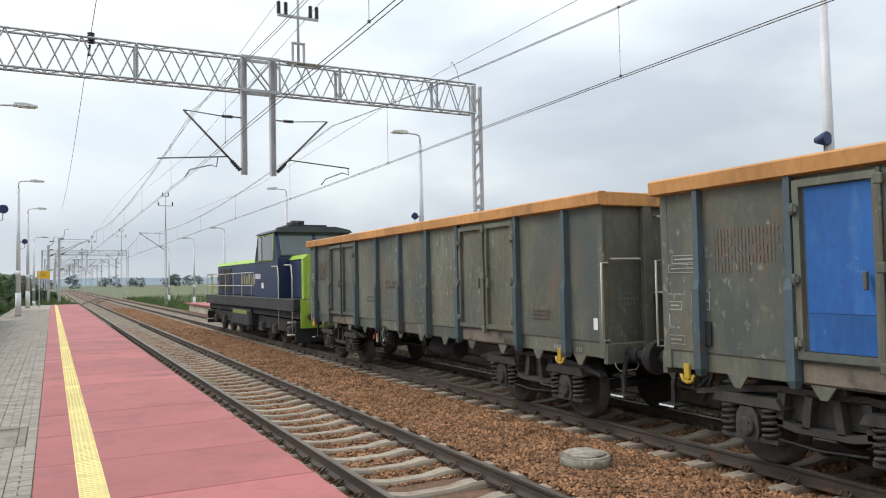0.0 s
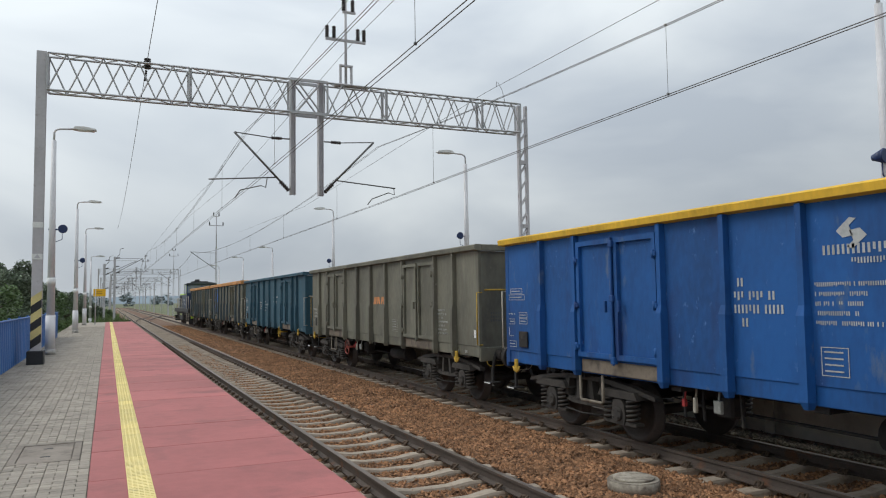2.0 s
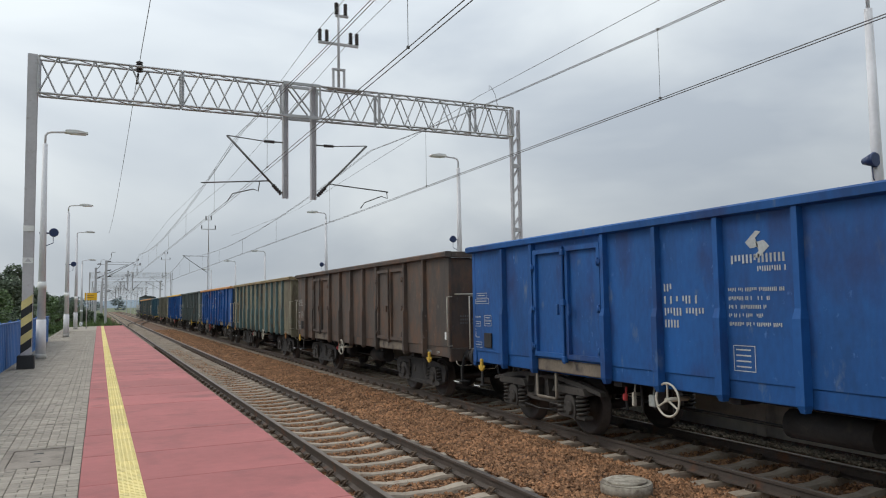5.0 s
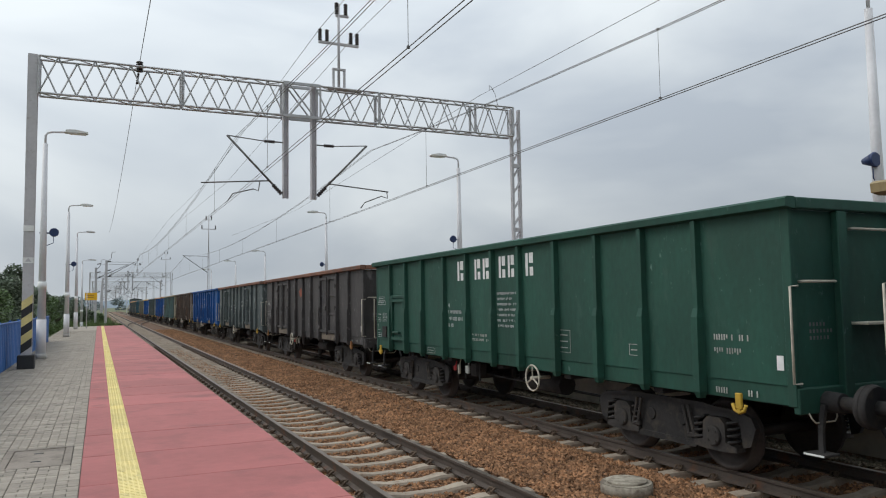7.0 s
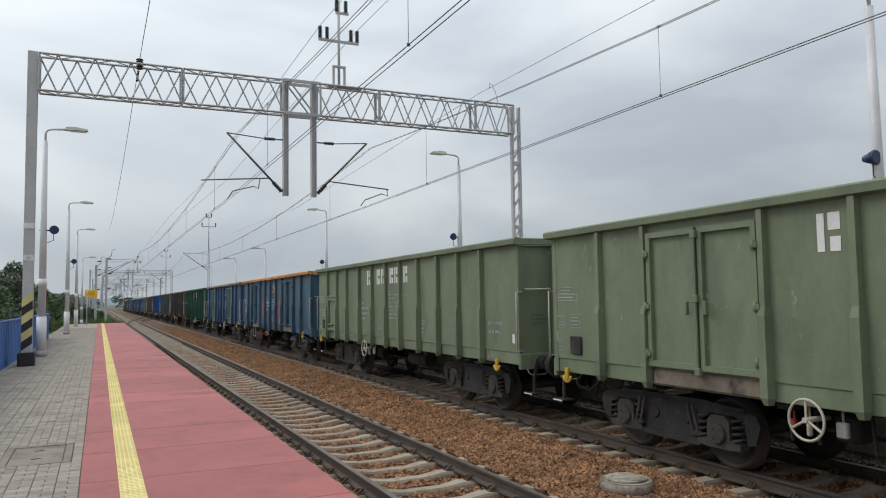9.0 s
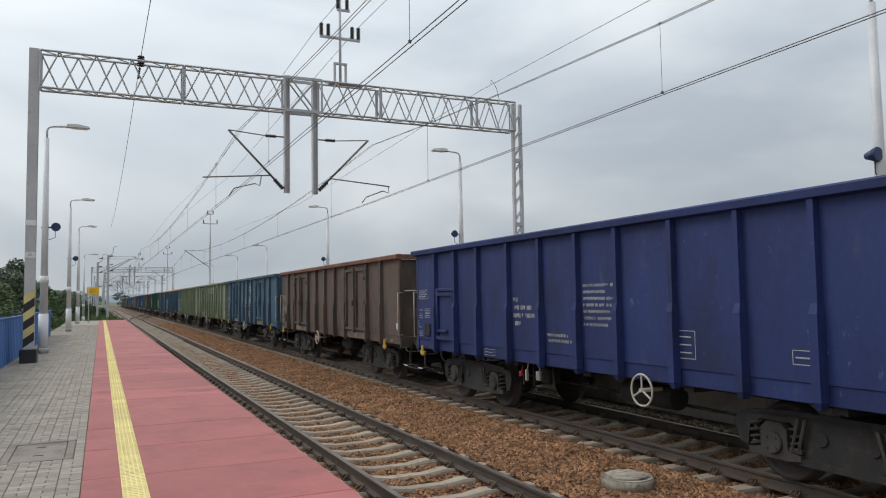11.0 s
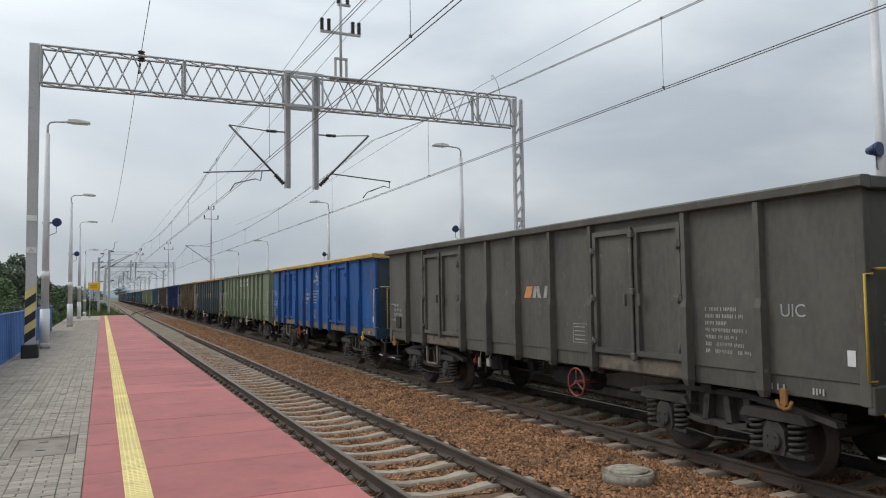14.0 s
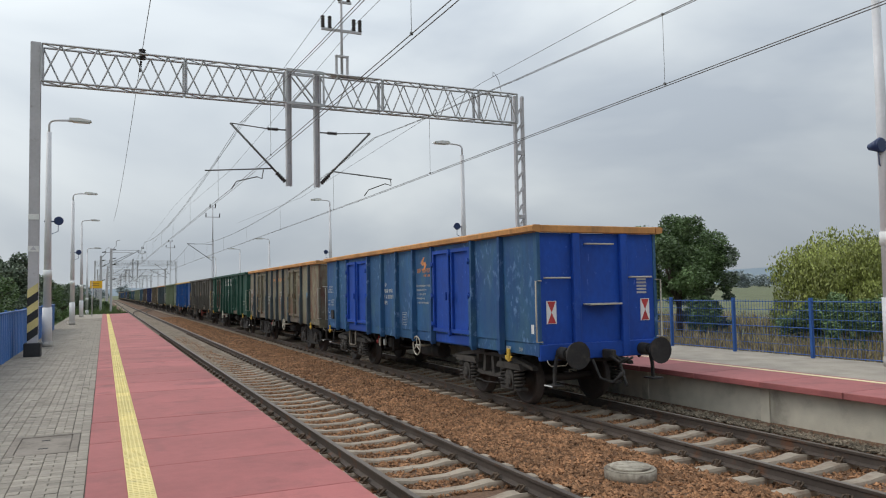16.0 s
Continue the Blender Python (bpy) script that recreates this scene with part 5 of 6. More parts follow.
    if gusset:
        bm = BM()
        yy = -hl + 0.5
        while yy < hl - 0.3:
            extrude(bm, [(yy, 1.01), (yy + 0.28, 1.01), (yy + 0.18, 0.87), (yy + 0.10, 0.87)], 0, -1.30, -1.27)
            yy += 1.05 * length
        part("gussets", bm, body, w, "row of pointed gusset plates")
    decorate(w, marks, hl)
    return w


def swoosh(w, y, z, size, material):
    """Two interlocked arrow-like shapes."""
    for a, b in ((0, 0), (0.5, -0.12)):
        bm = BM()
        o = [(0.0, 0.0), (0.42, 0.34), (0.62, 0.30), (0.40, 0.12), (0.52, -0.16), (0.20, -0.2)]
        pts = [(y - (u + a) * size, z + (v + b) * size) for u, v in (o if a == 0 else [(0.42 - p, -0.05 - q) for p, q in o])]
        extrude(bm, pts, 0, -1.3065, -1.3045)
        part("emblem", bm, material, w, "plain two-piece emblem shape")


def stencil(w, y, z, h, plan, material):
    """Large stencilled characters drawn as plain blocks: a stem and a broken second stroke."""
    for dy, wd in plan:
        bm = BM()
        yy = y - dy
        t = wd * 0.32
        for a, b, c, d in ((0, t, 0, h), (wd * 0.48, wd, h * 0.55, h), (wd * 0.55, wd, 0, h * 0.38)):
            extrude(bm, [(yy - a, z + c), (yy - b, z + c), (yy - b, z + d), (yy - a, z + d)], 0, -1.3065, -1.3045)
        part("stencil_mark", bm, material, w)


def words(w, text, y, z, size, material):
    cu = bpy.data.curves.new("words", "FONT")
    cu.body, cu.size, cu.extrude = text, size, 0.001
    tmp = bpy.data.objects.new("words", cu)
    scene.collection.objects.link(tmp)
    me = bpy.data.meshes.new_from_object(tmp.evaluated_get(bpy.context.evaluated_depsgraph_get()))
    bpy.data.objects.remove(tmp)
    me.materials.clear()
    me.materials.append(material)
    return part("lettering", me, material, w, "", pose(-1.306, y, z, 90, 0, -90))


def decorate(w, marks, hl):
    lt = letter_white
    soft = letter_pale if "faint" in marks else lt
    # tables and signs on the front panel, a label holder, a paper card at each end, on every wagon
    if "awt" not in marks:
        frame_mark(w, hl - 0.26, 2.25, 0.42, 0.10, soft, 1)
        frame_mark(w, hl - 0.20, 2.14, 0.56, 0.10, soft, 1)
        frame_mark(w, hl - 0.56, 1.82, 0.28, 0.10, soft, 1)
        frame_mark(w, hl - 0.56, 1.71, 0.28, 0.10, soft, 1)
        frame_mark(w, hl - 0.18, 1.70, 0.22, 0.10, soft, 1)
        frame_mark(w, hl - 0.16, 1.29, 0.28, 0.11, soft, 1)
    lines(w, hl - 0.18, 1.90, (0.22,), 0.028, 0.1, soft)
    lines(w, hl - 0.20, 1.50, (0.15,), 0.022, 0.1, soft)
    part("data_box", cached("plate_box", plate_box), under, w, "dark label holder", pose(-1.305, hl - 0.72, -0.20))
    if "awt" not in marks:
        mark(w, hl - 0.10, 1.50, 0.10, 0.15, white_mat, "paper_label")
    mark(w, -hl + 0.30, 1.38, 0.09, 0.16, white_mat, "paper_label")
    lines(w, -hl + 0.72, 1.12, (0.14,), 0.07, 0.1, letter_pale)
    lines(w, -hl + 1.25, 1.12, (0.20,), 0.07, 0.1, letter_pale)
    if "tail" not in marks:
        bm = BM()
        for k, n in enumerate((5, 7, 6)):
            for j in range(n):
                box(bm, -1.02 + j * 0.055, -0.992 + j * 0.055, -hl + 0.0965, -hl + 0.0985, 1.86 - k * 0.075, 1.90 - k * 0.075)
        part("lettering", bm, letter_dim, w)["kind"] = "stuff"
    hl -= 0.165
    if "one" in marks:
        lines(w, hl - 4.45, 2.15, (0.15, 0.6, 0.75, 0.25), 0.075, 0.14, lt)
        lines(w, hl - 5.55, 1.55, (0.6, 0.75), 0.05, 0.09, letter_pale)
        lines(w, hl - 6.6, 2.35, (0.75, 0.55, 0.8, 0.7, 0.8, 0.75, 0.6), 0.045, 0.10, lt)
        frame_mark(w, hl - 8.6, 1.35, 0.36, 0.36, letter_pale)
        frame_mark(w, hl - 3.3, 1.05, 0.42, 0.12, letter_pale, 1)
        frame_mark(w, hl - 10.4, 1.4, 0.34, 0.16, letter_pale, 1)
        lines(w, -hl + 1.05, 1.75, (0.55, 0.4), 0.07, 0.16, letter_pale)
    if "blocks" in marks:
        stencil(w, hl - 4.92, 2.62, 0.40, ((0, 0.27), (0.78, 0.24), (1.13, 0.24), (1.77, 0.24), (2.11, 0.22), (2.73, 0.25)), white_mat)
    if "cargo" in marks:
        pale = letter_orange if "orange" in marks else lt
        late = 1.13 if "late" in marks else 0.0
        swoosh(w, hl - 6.86 - late, 2.82, 0.37, pale)
        lines(w, hl - 6.64 - late, 2.68, (0.77,), 0.10, 0.1, pale)
        lines(w, hl - 7.02 - late, 2.54, (0.38,), 0.06, 0.1, pale)
        lines(w, hl - 5.47, 2.38, (0.16,), 0.10, 0.155, lt)
        lines(w, hl - 5.47, 2.22, (0.60, 0.72, 0.25), 0.10, 0.155, lt)
        lines(w, hl - 6.58 - late, 2.30, (0.80, 0.6, 0.55, 0.5, 0.75), 0.045, 0.10, lt)
        frame_mark(w, hl - 6.62 - late * 0.1, 1.33, 0.32, 0.30, lt, 4)
    if "awt" in marks:
        mark(w, hl - 6.67, 2.06, 0.22, 0.20, letter_orange, "emblem", shear=0.09)
        for k in range(4):
            mark(w, hl - 6.95 - 0.175 * k, 2.06, 0.10, 0.20, letter_pale if "faint" in marks else letter_orange, "emblem", shear=0.06 * (-1) ** k)
        frame_mark(w, hl - 8.15, 1.36, 0.39, 0.30, letter_pale, 4)
        lines(w, -hl + 2.05, 1.95, (0.5, 0.6, 0.4, 0.65, 0.5, 0.6, 0.7), 0.045, 0.085, letter_pale)
        lines(w, hl - 0.2, 1.9, (0.35, 0.5, 0.55, 0.5), 0.07, 0.12, letter_pale)
    if "uic" in marks:
        words(w, "UIC", -hl + 0.93, 1.86, 0.20, lt)
    if "skm" in marks:
        for y in (5.75, 6.75, 7.75):
            stencil(w, hl - y, 1.80, 0.54, ((0, 0.54),), letter_orange)
            mark(w, hl - y, 1.67, 0.62, 0.07, letter_orange, "stencil_mark")
    if "spray" in marks:
        for y, z, h in ((1.74, 1.45, 0.85), (4.62, 1.45, 0.75), (7.95, 1.35, 0.95)):
            blob(w, hl - y, z, 0.17, h, graffiti_red, "spray_mark")
            blob(w, hl - y - 0.06, z - 0.05, 0.22, 0.22, letter_orange, "paint_drip")
    if "text" in marks:
        lines(w, hl - 5.3, 2.2, (0.2, 0.7, 0.85, 0.3), 0.07, 0.14, lt)
        lines(w, hl - 7.3, 2.4, (0.9, 0.7), 0.09, 0.22, lt)
        lines(w, hl - 4.0, 2.15, (0.5, 0.4, 0.55, 0.4), 0.05, 0.09, lt)
    if "title" in marks:
        lines(w, hl - 5.6, 2.78, (1.1,), 0.14, 0.2, letter_orange)
        lines(w, hl - 6.85, 2.78, (1.0,), 0.14, 0.2, letter_orange)
        lines(w, hl - 6.85, 2.2, (0.9, 0.5, 0.6, 0.5, 0.55), 0.05, 0.12, letter_pale)
        lines(w, hl - 4.35, 2.15, (0.2, 0.6, 0.5, 0.3), 0.07, 0.14, letter_pale)
        frame_mark(w, hl - 9.0, 1.5, 0.55, 0.4, letter_pale, 4)
    if "cyan" in marks:
        mark(w, -hl + 1.62, 1.36, 0.48, 0.80, P["bright_patch"], "paint_patch")
    if "disc" in marks:
        blob(w, hl - 5.75, 2.45, 0.42, 0.34, P["red_patch"])
    if "patches" in marks:
        lines(w, hl - 0.75, 2.62, (0.9, 1.05, 1.0, 0.85, 0.5), 0.085, 0.10, P["rust_patch"])
        lines(w, hl - 4.35, 1.75, (0.6, 0.7), 0.05, 0.09, letter_dim)
        lines(w, hl - 5.5, 2.1, (0.7, 0.6), 0.08, 0.10, P["rust_patch"])
        lines(w, hl - 11.4, 1.62, (0.5, 0.5, 0.45), 0.04, 0.06, P["rust_patch"])
    if "drip" in marks:
        for y, z, b in ((8.45, 1.35, 0.8), (7.35, 1.5, 0.7)):
            blob(w, hl - y, z, 0.09, b, letter_white, "paint_drip")
    if "tail" in marks:
        for x in (-1.02, 1.02):
            bm = BM()
            y = -hl - 0.165 + 0.098
            box(bm, x - 0.10, x + 0.10, y - 0.012, y, 1.55, 1.95)
            part("tail_board", bm, white_mat, w, "white tail signal board")
            for z0, z1 in ((1.56, 1.75), (1.94, 1.75)):
                bm = BM()
                extrude(bm, [(x - 0.085, z0), (x + 0.085, z0), (x, z1)], 1, y - 0.016, y - 0.0125)
                part("red_triangle", bm, red_paint, w, "red triangle")
        bm = BM()
        for x in (0.85,):
            for k in range(5):
                box(bm, x, x + 0.22, -hl - 0.068, -hl - 0.0665, 2.05 + k * 0.06, 2.085 + k * 0.06)
        part("lettering", bm, letter_pale, w)


TWO, ONE = LAY_TWO, LAY_ONE
TRAIN = []


def add(label, *a, **k):
    TRAIN.append(wagon(label, *a, **k))


add("weathered grey-green gondola wagon with orange rim and jagged gussets", LAY_WIDE, "olive_rust", "orange", bogies="a", rib="rib_dark", wheel=(1.0, under), marks="faint patches", gusset=True)
add("weathered grey-green gondola wagon with orange rim and bright blue doors", LAY_WIDE, "olive_rust", "orange", door="olive_rust", bogies="a", rib="rib_dark", wheel=(1.0, under), marks="faint patches", gusset=True)
add("clean teal gondola wagon with yellow brake handwheel", LAY_TEAL, "teal", "teal", bogies="a", wheel=(-2.24, hook_yellow), rail=rail_white, marks="text")
add("olive gondola wagon with orange emblem and red handwheel", LAY_OLIVE, "olive", "olive", bogies="a", wheel=(2.2, wheel_red), rail=hook_yellow, marks="awt")
add("bright blue gondola wagon with yellow rim and white lettering", TWO, "blue", "yellow", bogies="a", wheel=(-1.33, wheel_red), marks="cargo")
add("grey-teal gondola wagon with small hatch door and dusty sill", ONE, "grey_teal", "grey_teal", sill=sill_mat, wheel=(-1.45, hook_yellow), marks="one faint")
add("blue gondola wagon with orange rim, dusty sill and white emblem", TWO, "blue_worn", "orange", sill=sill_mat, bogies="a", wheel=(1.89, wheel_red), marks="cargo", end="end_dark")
add("khaki gondola wagon with pale teal ribs and white handwheel", ONE, "khaki", "tan", rib="pale_teal", wheel=(-1.41, rail_white), hook=hook_rust, marks="faint drip")
add("dull brown gondola wagon with rust stains", TWO, "brown_grey", "brown_grey", wheel=(1.0, rail_white), marks="faint")
add("blue gondola wagon with white lettering", TWO, "blue", "blue", bogies="a", wheel=(1.0, rail_white), marks="cargo")
add("dark blue-grey gondola wagon with rusty rim", TWO, "slate", "rust_rim", wheel=(1.0, rail_white), marks="faint text")
add("sooty dark gondola wagon with white streaks and rusty rim", TWO, "dark", "rust_rim", rib="dark", bars=2, wheel=(1.77, rail_white), hook=hook_rust, marks="faint disc")
add("dark green gondola wagon with large white stencilled blocks", ONE, "green", "green", wheel=(-1.36, rail_white), marks="one blocks")
add("blue-grey gondola wagon with pale teal doors and white emblem", TWO, "blue_grey", "tan", door="door_teal", sill=sill_mat, bogies="a", wheel=(-1.3, rail_white), marks="late cargo")
add("scuffed blue gondola wagon with orange rim and red spray marks", TWO, "blue_dirty", "orange", bogies="a", wheel=(1.89, wheel_red), marks="cargo orange spray")
add("pale green gondola wagon with large white stencilled blocks", ONE, "pale_green", "pale_green", wheel=(1.74, rail_white), marks="one blocks")
add("pale green gondola wagon with doors and white stencilled blocks", TWO, "pale_green", "pale_green", wheel=(1.8, rail_white), marks="blocks faint")
add("faded blue gondola wagon", TWO, "blue_dirty", "blue_dirty", bogies="a", wheel=(1.0, rail_white), marks="cargo")
add("dull brown gondola wagon with doors", TWO, "brown_grey", "rust_rim", wheel=(1.0, rail_white), marks="faint")
add("navy blue gondola wagon with white lettering and handwheel", ONE, "navy", "navy", wheel=(-1.45, rail_white), marks="one uic")
add("rusty brown gondola wagon with small hatch door", ONE, "brown", "khaki", wheel=(1.74, rail_white), hook=hook_rust, marks="faint")
add("slate grey gondola wagon with orange rim and peeling paint", ONE, "slate", "orange", rib="blue_post", wheel=(2.02, rail_white), marks="skm")
add("pale green gondola wagon with large white stencilled blocks", ONE, "pale_green", "pale_green", wheel=(-1.39, rail_white), marks="one blocks")
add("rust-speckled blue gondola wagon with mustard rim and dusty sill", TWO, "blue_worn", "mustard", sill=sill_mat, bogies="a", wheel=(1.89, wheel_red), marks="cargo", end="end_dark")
add("grey gondola wagon with orange emblem and red handwheel", TWO, "grey", "grey", bogies="a", wheel=(-1.76, wheel_red), rail=hook_yellow, hook=hook_rust, marks="awt faint uic")
add("dark green gondola wagon with brown doors and white stencilled blocks", TWO, "green", "green", wheel=(1.74, rail_white), marks="blocks one")
add("sandy rust-stained gondola wagon with orange rim and white handwheel", TWO, "sand", "orange", rib="blue_post", bars=2, wheel=(-1.31, rail_white), marks="title cyan")
add("blue gondola wagon with bright blue doors, orange rim and tail boards", TWO, "blue_tail", "orange", door="bright_blue", bogies="a", wheel=(-1.26, rail_white), marks="late cargo orange tail", end="bright_blue")
# the first two wagons are a little taller
for w in TRAIN[:2]:
    w.scale = (1, 1, 1.026)
# odd doors and patches of single wagons
for k, o in enumerate([c for c in TRAIN[1].children if c.name.startswith("door") and "lock" not in c.name and "sill" not in c.name]):
    if k < 2:
        bm = BM()
        box(bm, -0.032, -0.0185, 0.086, 0.815, 1.72, 2.954)
        part("door_panel", bm, P["sky_blue"], TRAIN[1], "repainted blue door panel", o.matrix_local.copy())
        bm = BM()
        box(bm, -0.030, -0.0185, 0.086, 0.815, 1.346, 1.715)
        part("door_panel", bm, P["sky_blue"], TRAIN[1], "repainted blue door panel", o.matrix_local.copy())
for o in [c for c in TRAIN[25].children if c.name.split(".")[0] == "door"][:2]:
    o.material_slots[0].link = "OBJECT"
    o.material_slots[0].material = P["brown_grey"]


# ------------------------------------------------ locomotive
def locomotive():
    navy = mat("loco_navy", (0.014, 0.030, 0.080), 0.45, vary=0.15, scale=2, spot=(0.05, 0.05, 0.06), spots=0.2)
    lime = mat("loco_lime", (0.36, 0.55, 0.06), 0.45, vary=0.12)
    frame_c = mat("loco_frame_grey", (0.034, 0.033, 0.034), 0.7, vary=0.3)
    roof_c = mat("loco_roof_grey", (0.06, 0.068, 0.08), 0.6, vary=0.2)
    glass = mat("cab_glass", (0.10, 0.12, 0.125), 0.08, vary=0.05, bump=0)
    pane_c = mat("cab_glass_pale", (0.22, 0.25, 0.27), 0.1, vary=0.1, bump=0)
    L = thing("diesel_locomotive", pose(T2, 30, 0), "dark blue diesel locomotive with lime green ends and grey frame", "locomotive")
    bm = BM()
    box(bm, -1.42, 1.42, -7.5, 7.5, 1.22, 1.62, 0.02)
    box(bm, -1.2, 1.2, -7.5, 7.5, 0.98, 1.22)
    part("frame", bm, frame_c, L, "grey underframe with walkway")
    bm = BM()
    box(bm, -0.98, 0.98, -2.35, 6.7, 1.62, 2.98, 0.05)
    part("long_hood", bm, navy, L)
    bm = BM()
    extrude(bm, [(-1.0, 2.95), (-0.9, 3.1), (0.9, 3.1), (1.0, 2.95)], 1, -2.34, 6.6)
    part("hood_top", bm, lime, L, "lime green hood top")
    for y in (4.2, 5.5):
        bm = BM()
        box(bm, -1.0, -0.975, y - 0.55, y + 0.55, 1.75, 2.85, 0.01)
        for k in range(9):
            box(bm, -1.012, -1.001, y - 0.5, y + 0.5, 1.8 + k * 0.115, 1.87 + k * 0.115)
        part("radiator_grille", bm, frame_c, L, "dark grille")
    bm = BM()
    for k in range(7):
        a = 1.6 - k * 0.42
        box(bm, -0.992, -0.982, a - 0.28, a, 2.1, 2.5 if k % 2 else 2.42)
    part("lettering", bm, mat("dull_gold", (0.30, 0.27, 0.15), 0.6), L)
    # cab
    bm = BM()
    extrude(bm, [(-5.5, 1.62), (-2.3, 1.62), (-2.3, 3.0), (-2.85, 3.9), (-5.1, 3.9), (-5.5, 3.0)], 0, -1.36, 1.36)
    part("cab", bm, navy, L)
    bm = BM()
    extrude(bm, [(-1.42, 3.88), (-1.30, 3.98), (-0.8, 4.08), (0.8, 4.08), (1.30, 3.98), (1.42, 3.88)], 1, -5.3, -2.62)
    part("cab_roof", bm, roof_c, L, "grey-blue cab roof")
    bm = BM()
    for y, r in ((-4.6, .16), (-4.1, .2), (-3.5, .18), (-3.0, .12)):
        tube(bm, (-0.3, y, 4.14), (-0.3, y, 4.16 + r * 1.0), r, 10)
    box(bm, -0.8, 0.6, -4.9, -3.2, 4.07, 4.17, 0.02)
    part("roof_equipment", bm, black_mat, L, "black roof equipment")
    for x in (-0.95, -0.1, 0.75):
        bm = BM()
        b = [(-2.315, 3.05), (-2.295, 3.06), (-2.79, 3.86), (-2.81, 3.85)]
        extrude(bm, b, 0, x - 0.3, x + 0.42)
        part("windscreen", bm, pane_c, L, "slanted windscreen pane")
    for x in (-1.24, 0.06):
        bm = BM()
        extrude(bm, [(-5.478, 3.08), (-5.495, 3.085), (-5.15, 3.855), (-5.133, 3.85)], 0, x, x + 1.18)
        part("rear_window", bm, glass, L, "large slanted cab window")
    bm = BM()
    for z0, y0 in ((3.075, -5.498), (3.86, -5.150)):
        box(bm, -1.30, 1.30, y0 - 0.012, y0 + 0.01, z0 - 0.03, z0 + 0.02)
    part("window_frame", bm, roof_c, L)
    for a, b, m in ((-3.35, -2.9, pane_c), (-5.0, -3.5, glass)):
        bm = BM()
        box(bm, -1.372, -1.361, a, b, 2.95, 3.8, 0.004)
        part("side_window", bm, m, L, "cab side window")
    bm = BM()
    path(bm, [(-1.37, -5.02, 2.93), (-1.37, -2.55, 2.93), (-1.37, -2.84, 3.82), (-1.37, -5.02, 3.82), (-1.37, -5.02, 2.93)], 0.02, 4)
    part("window_frame", bm, lime, L)
    bm = BM()
    for k in range(6):
        box(bm, -1.366, -1.361, -3.15 + k * 0.13, -3.06 + k * 0.13, 2.3, 2.48)
    box(bm, -1.366, -1.361, -3.6, -3.3, 1.95, 2.15)
    part("number_mark", bm, white_mat, L)
    bm = BM()
    box(bm, -0.98, 0.98, -7.0, -5.5, 1.62, 2.92, 0.05)
    part("short_hood", bm, navy, L)
    bm = BM()
    extrude(bm, [(-1.0, 1.62), (-1.0, 2.9), (-0.85, 3.05), (0.85, 3.05), (1.0, 2.9), (1.0, 1.62)], 1, -7.22, -7.0)
    extrude(bm, [(-1.0, 2.9), (-0.85, 3.05), (0.85, 3.05), (1.0, 2.9)], 1, -7.0, -5.5)
    box(bm, -1.2, 1.2, -7.56, -7.5, 0.7, 1.6)
    part("hood_end", bm, lime, L, "lime green hood end")
    # handrails
    for y0, y1, z in ((-2.2, 7.2, 2.55), (-2.2, 7.2, 2.05)):
        bm = tube(BM(), (-1.38, y0, z), (-1.38, y1, z), 0.018, 6)
        part("handrail", bm, rail_white, L)
    for y in (7.3, 6.2, 4.6, 3.0, 1.4, -0.2, -1.8):
        bm = tube(BM(), (-1.38, y, 1.6), (-1.38, y, 2.56), 0.016, 6)
        part("stanchion", bm, rail_white, L)
    for y in (-5.7, -7.3):
        bm = path(BM(), [(-1.4, y, 0.55), (-1.4, y, 2.3), (-1.36, y + 0.25, 2.7), (-1.36, y + 1.0, 2.72)], 0.02, 6)
        part("handrail", bm, rail_white, L)
    for x in (-1.1, 0, 1.1):
        bm = tube(BM(), (x, 7.42, 1.6), (x, 7.42, 2.6), 0.02, 6)
        part("stanchion", bm, hook_yellow, L)
    bm = tube(BM(), (-1.35, 7.42, 2.6), (1.35, 7.42, 2.6), 0.02, 6)
    part("handrail", bm, rail_white, L)
    bm = BM()
    box(bm, -1.36, 1.36, -1.3, 1.9, 0.42, 1.15, 0.1)
    part("fuel_tank", bm, frame_c, L, "grey fuel tank")
    bm = BM()
    box(bm, -1.372, -1.362, -0.9, 1.5, 0.93, 1.08)
    part("tank_stripe", bm, mat("dull_lime", (0.22, 0.28, 0.07), 0.6), L)
    for s in (-1, 1):
        b = new("bogie")
        b.parent = L
        b.matrix_basis = pose(0, s * 4.3, 0)
        for side in (-1, 1):
            bm = BM()
            extrude(bm, [(-2.5, 0.62), (-2.4, 0.92), (2.4, 0.92), (2.5, 0.62), (1.9, 0.5), (-1.9, 0.5)], 0, min(side * 1.0, side * 1.12), max(side * 1.0, side * 1.12))
            part("side_frame", bm, under, b)
            for y in (-1.85, 0, 1.85):
                bm = BM()
                box(bm, min(side * 1.0, side * 1.22), max(side * 1.0, side * 1.22), y - 0.2, y + 0.2, 0.34, 0.7, 0.04)
                part("axle_box", bm, bogie_grey, b)
                for d in (-0.36, 0.36):
                    part("coil_spring", coil((side * 1.12, y + d, 0.38), 0.09, 0.36, 0.02), bogie_grey, b)
        for y in (-1.85, 0, 1.85):
            part("axle", cached("axle", axle), wheel_mat, b, "", pose(0, y, WHEEL_R))
            for turn in (0, 180):
                part("wheel", cached("wheel_disc", wheel_disc), wheel_mat, b, "", pose(0, y, WHEEL_R, 0, 0, turn))
        bm = BM()
        box(bm, -1.35, 1.35, -0.05, 0.05, 0.25, 0.9, 0.02)
        part("rail_guard", bm, black_mat, L, "", pose(0, s * 7.4, 0))
        for x in (-0.875, 0.875):
            part("buffer", cached("buffer", buffer_mesh), under, L, "black buffer", pose(x, s * 7.52, 1.05, 0, 0, 0 if s > 0 else 180))
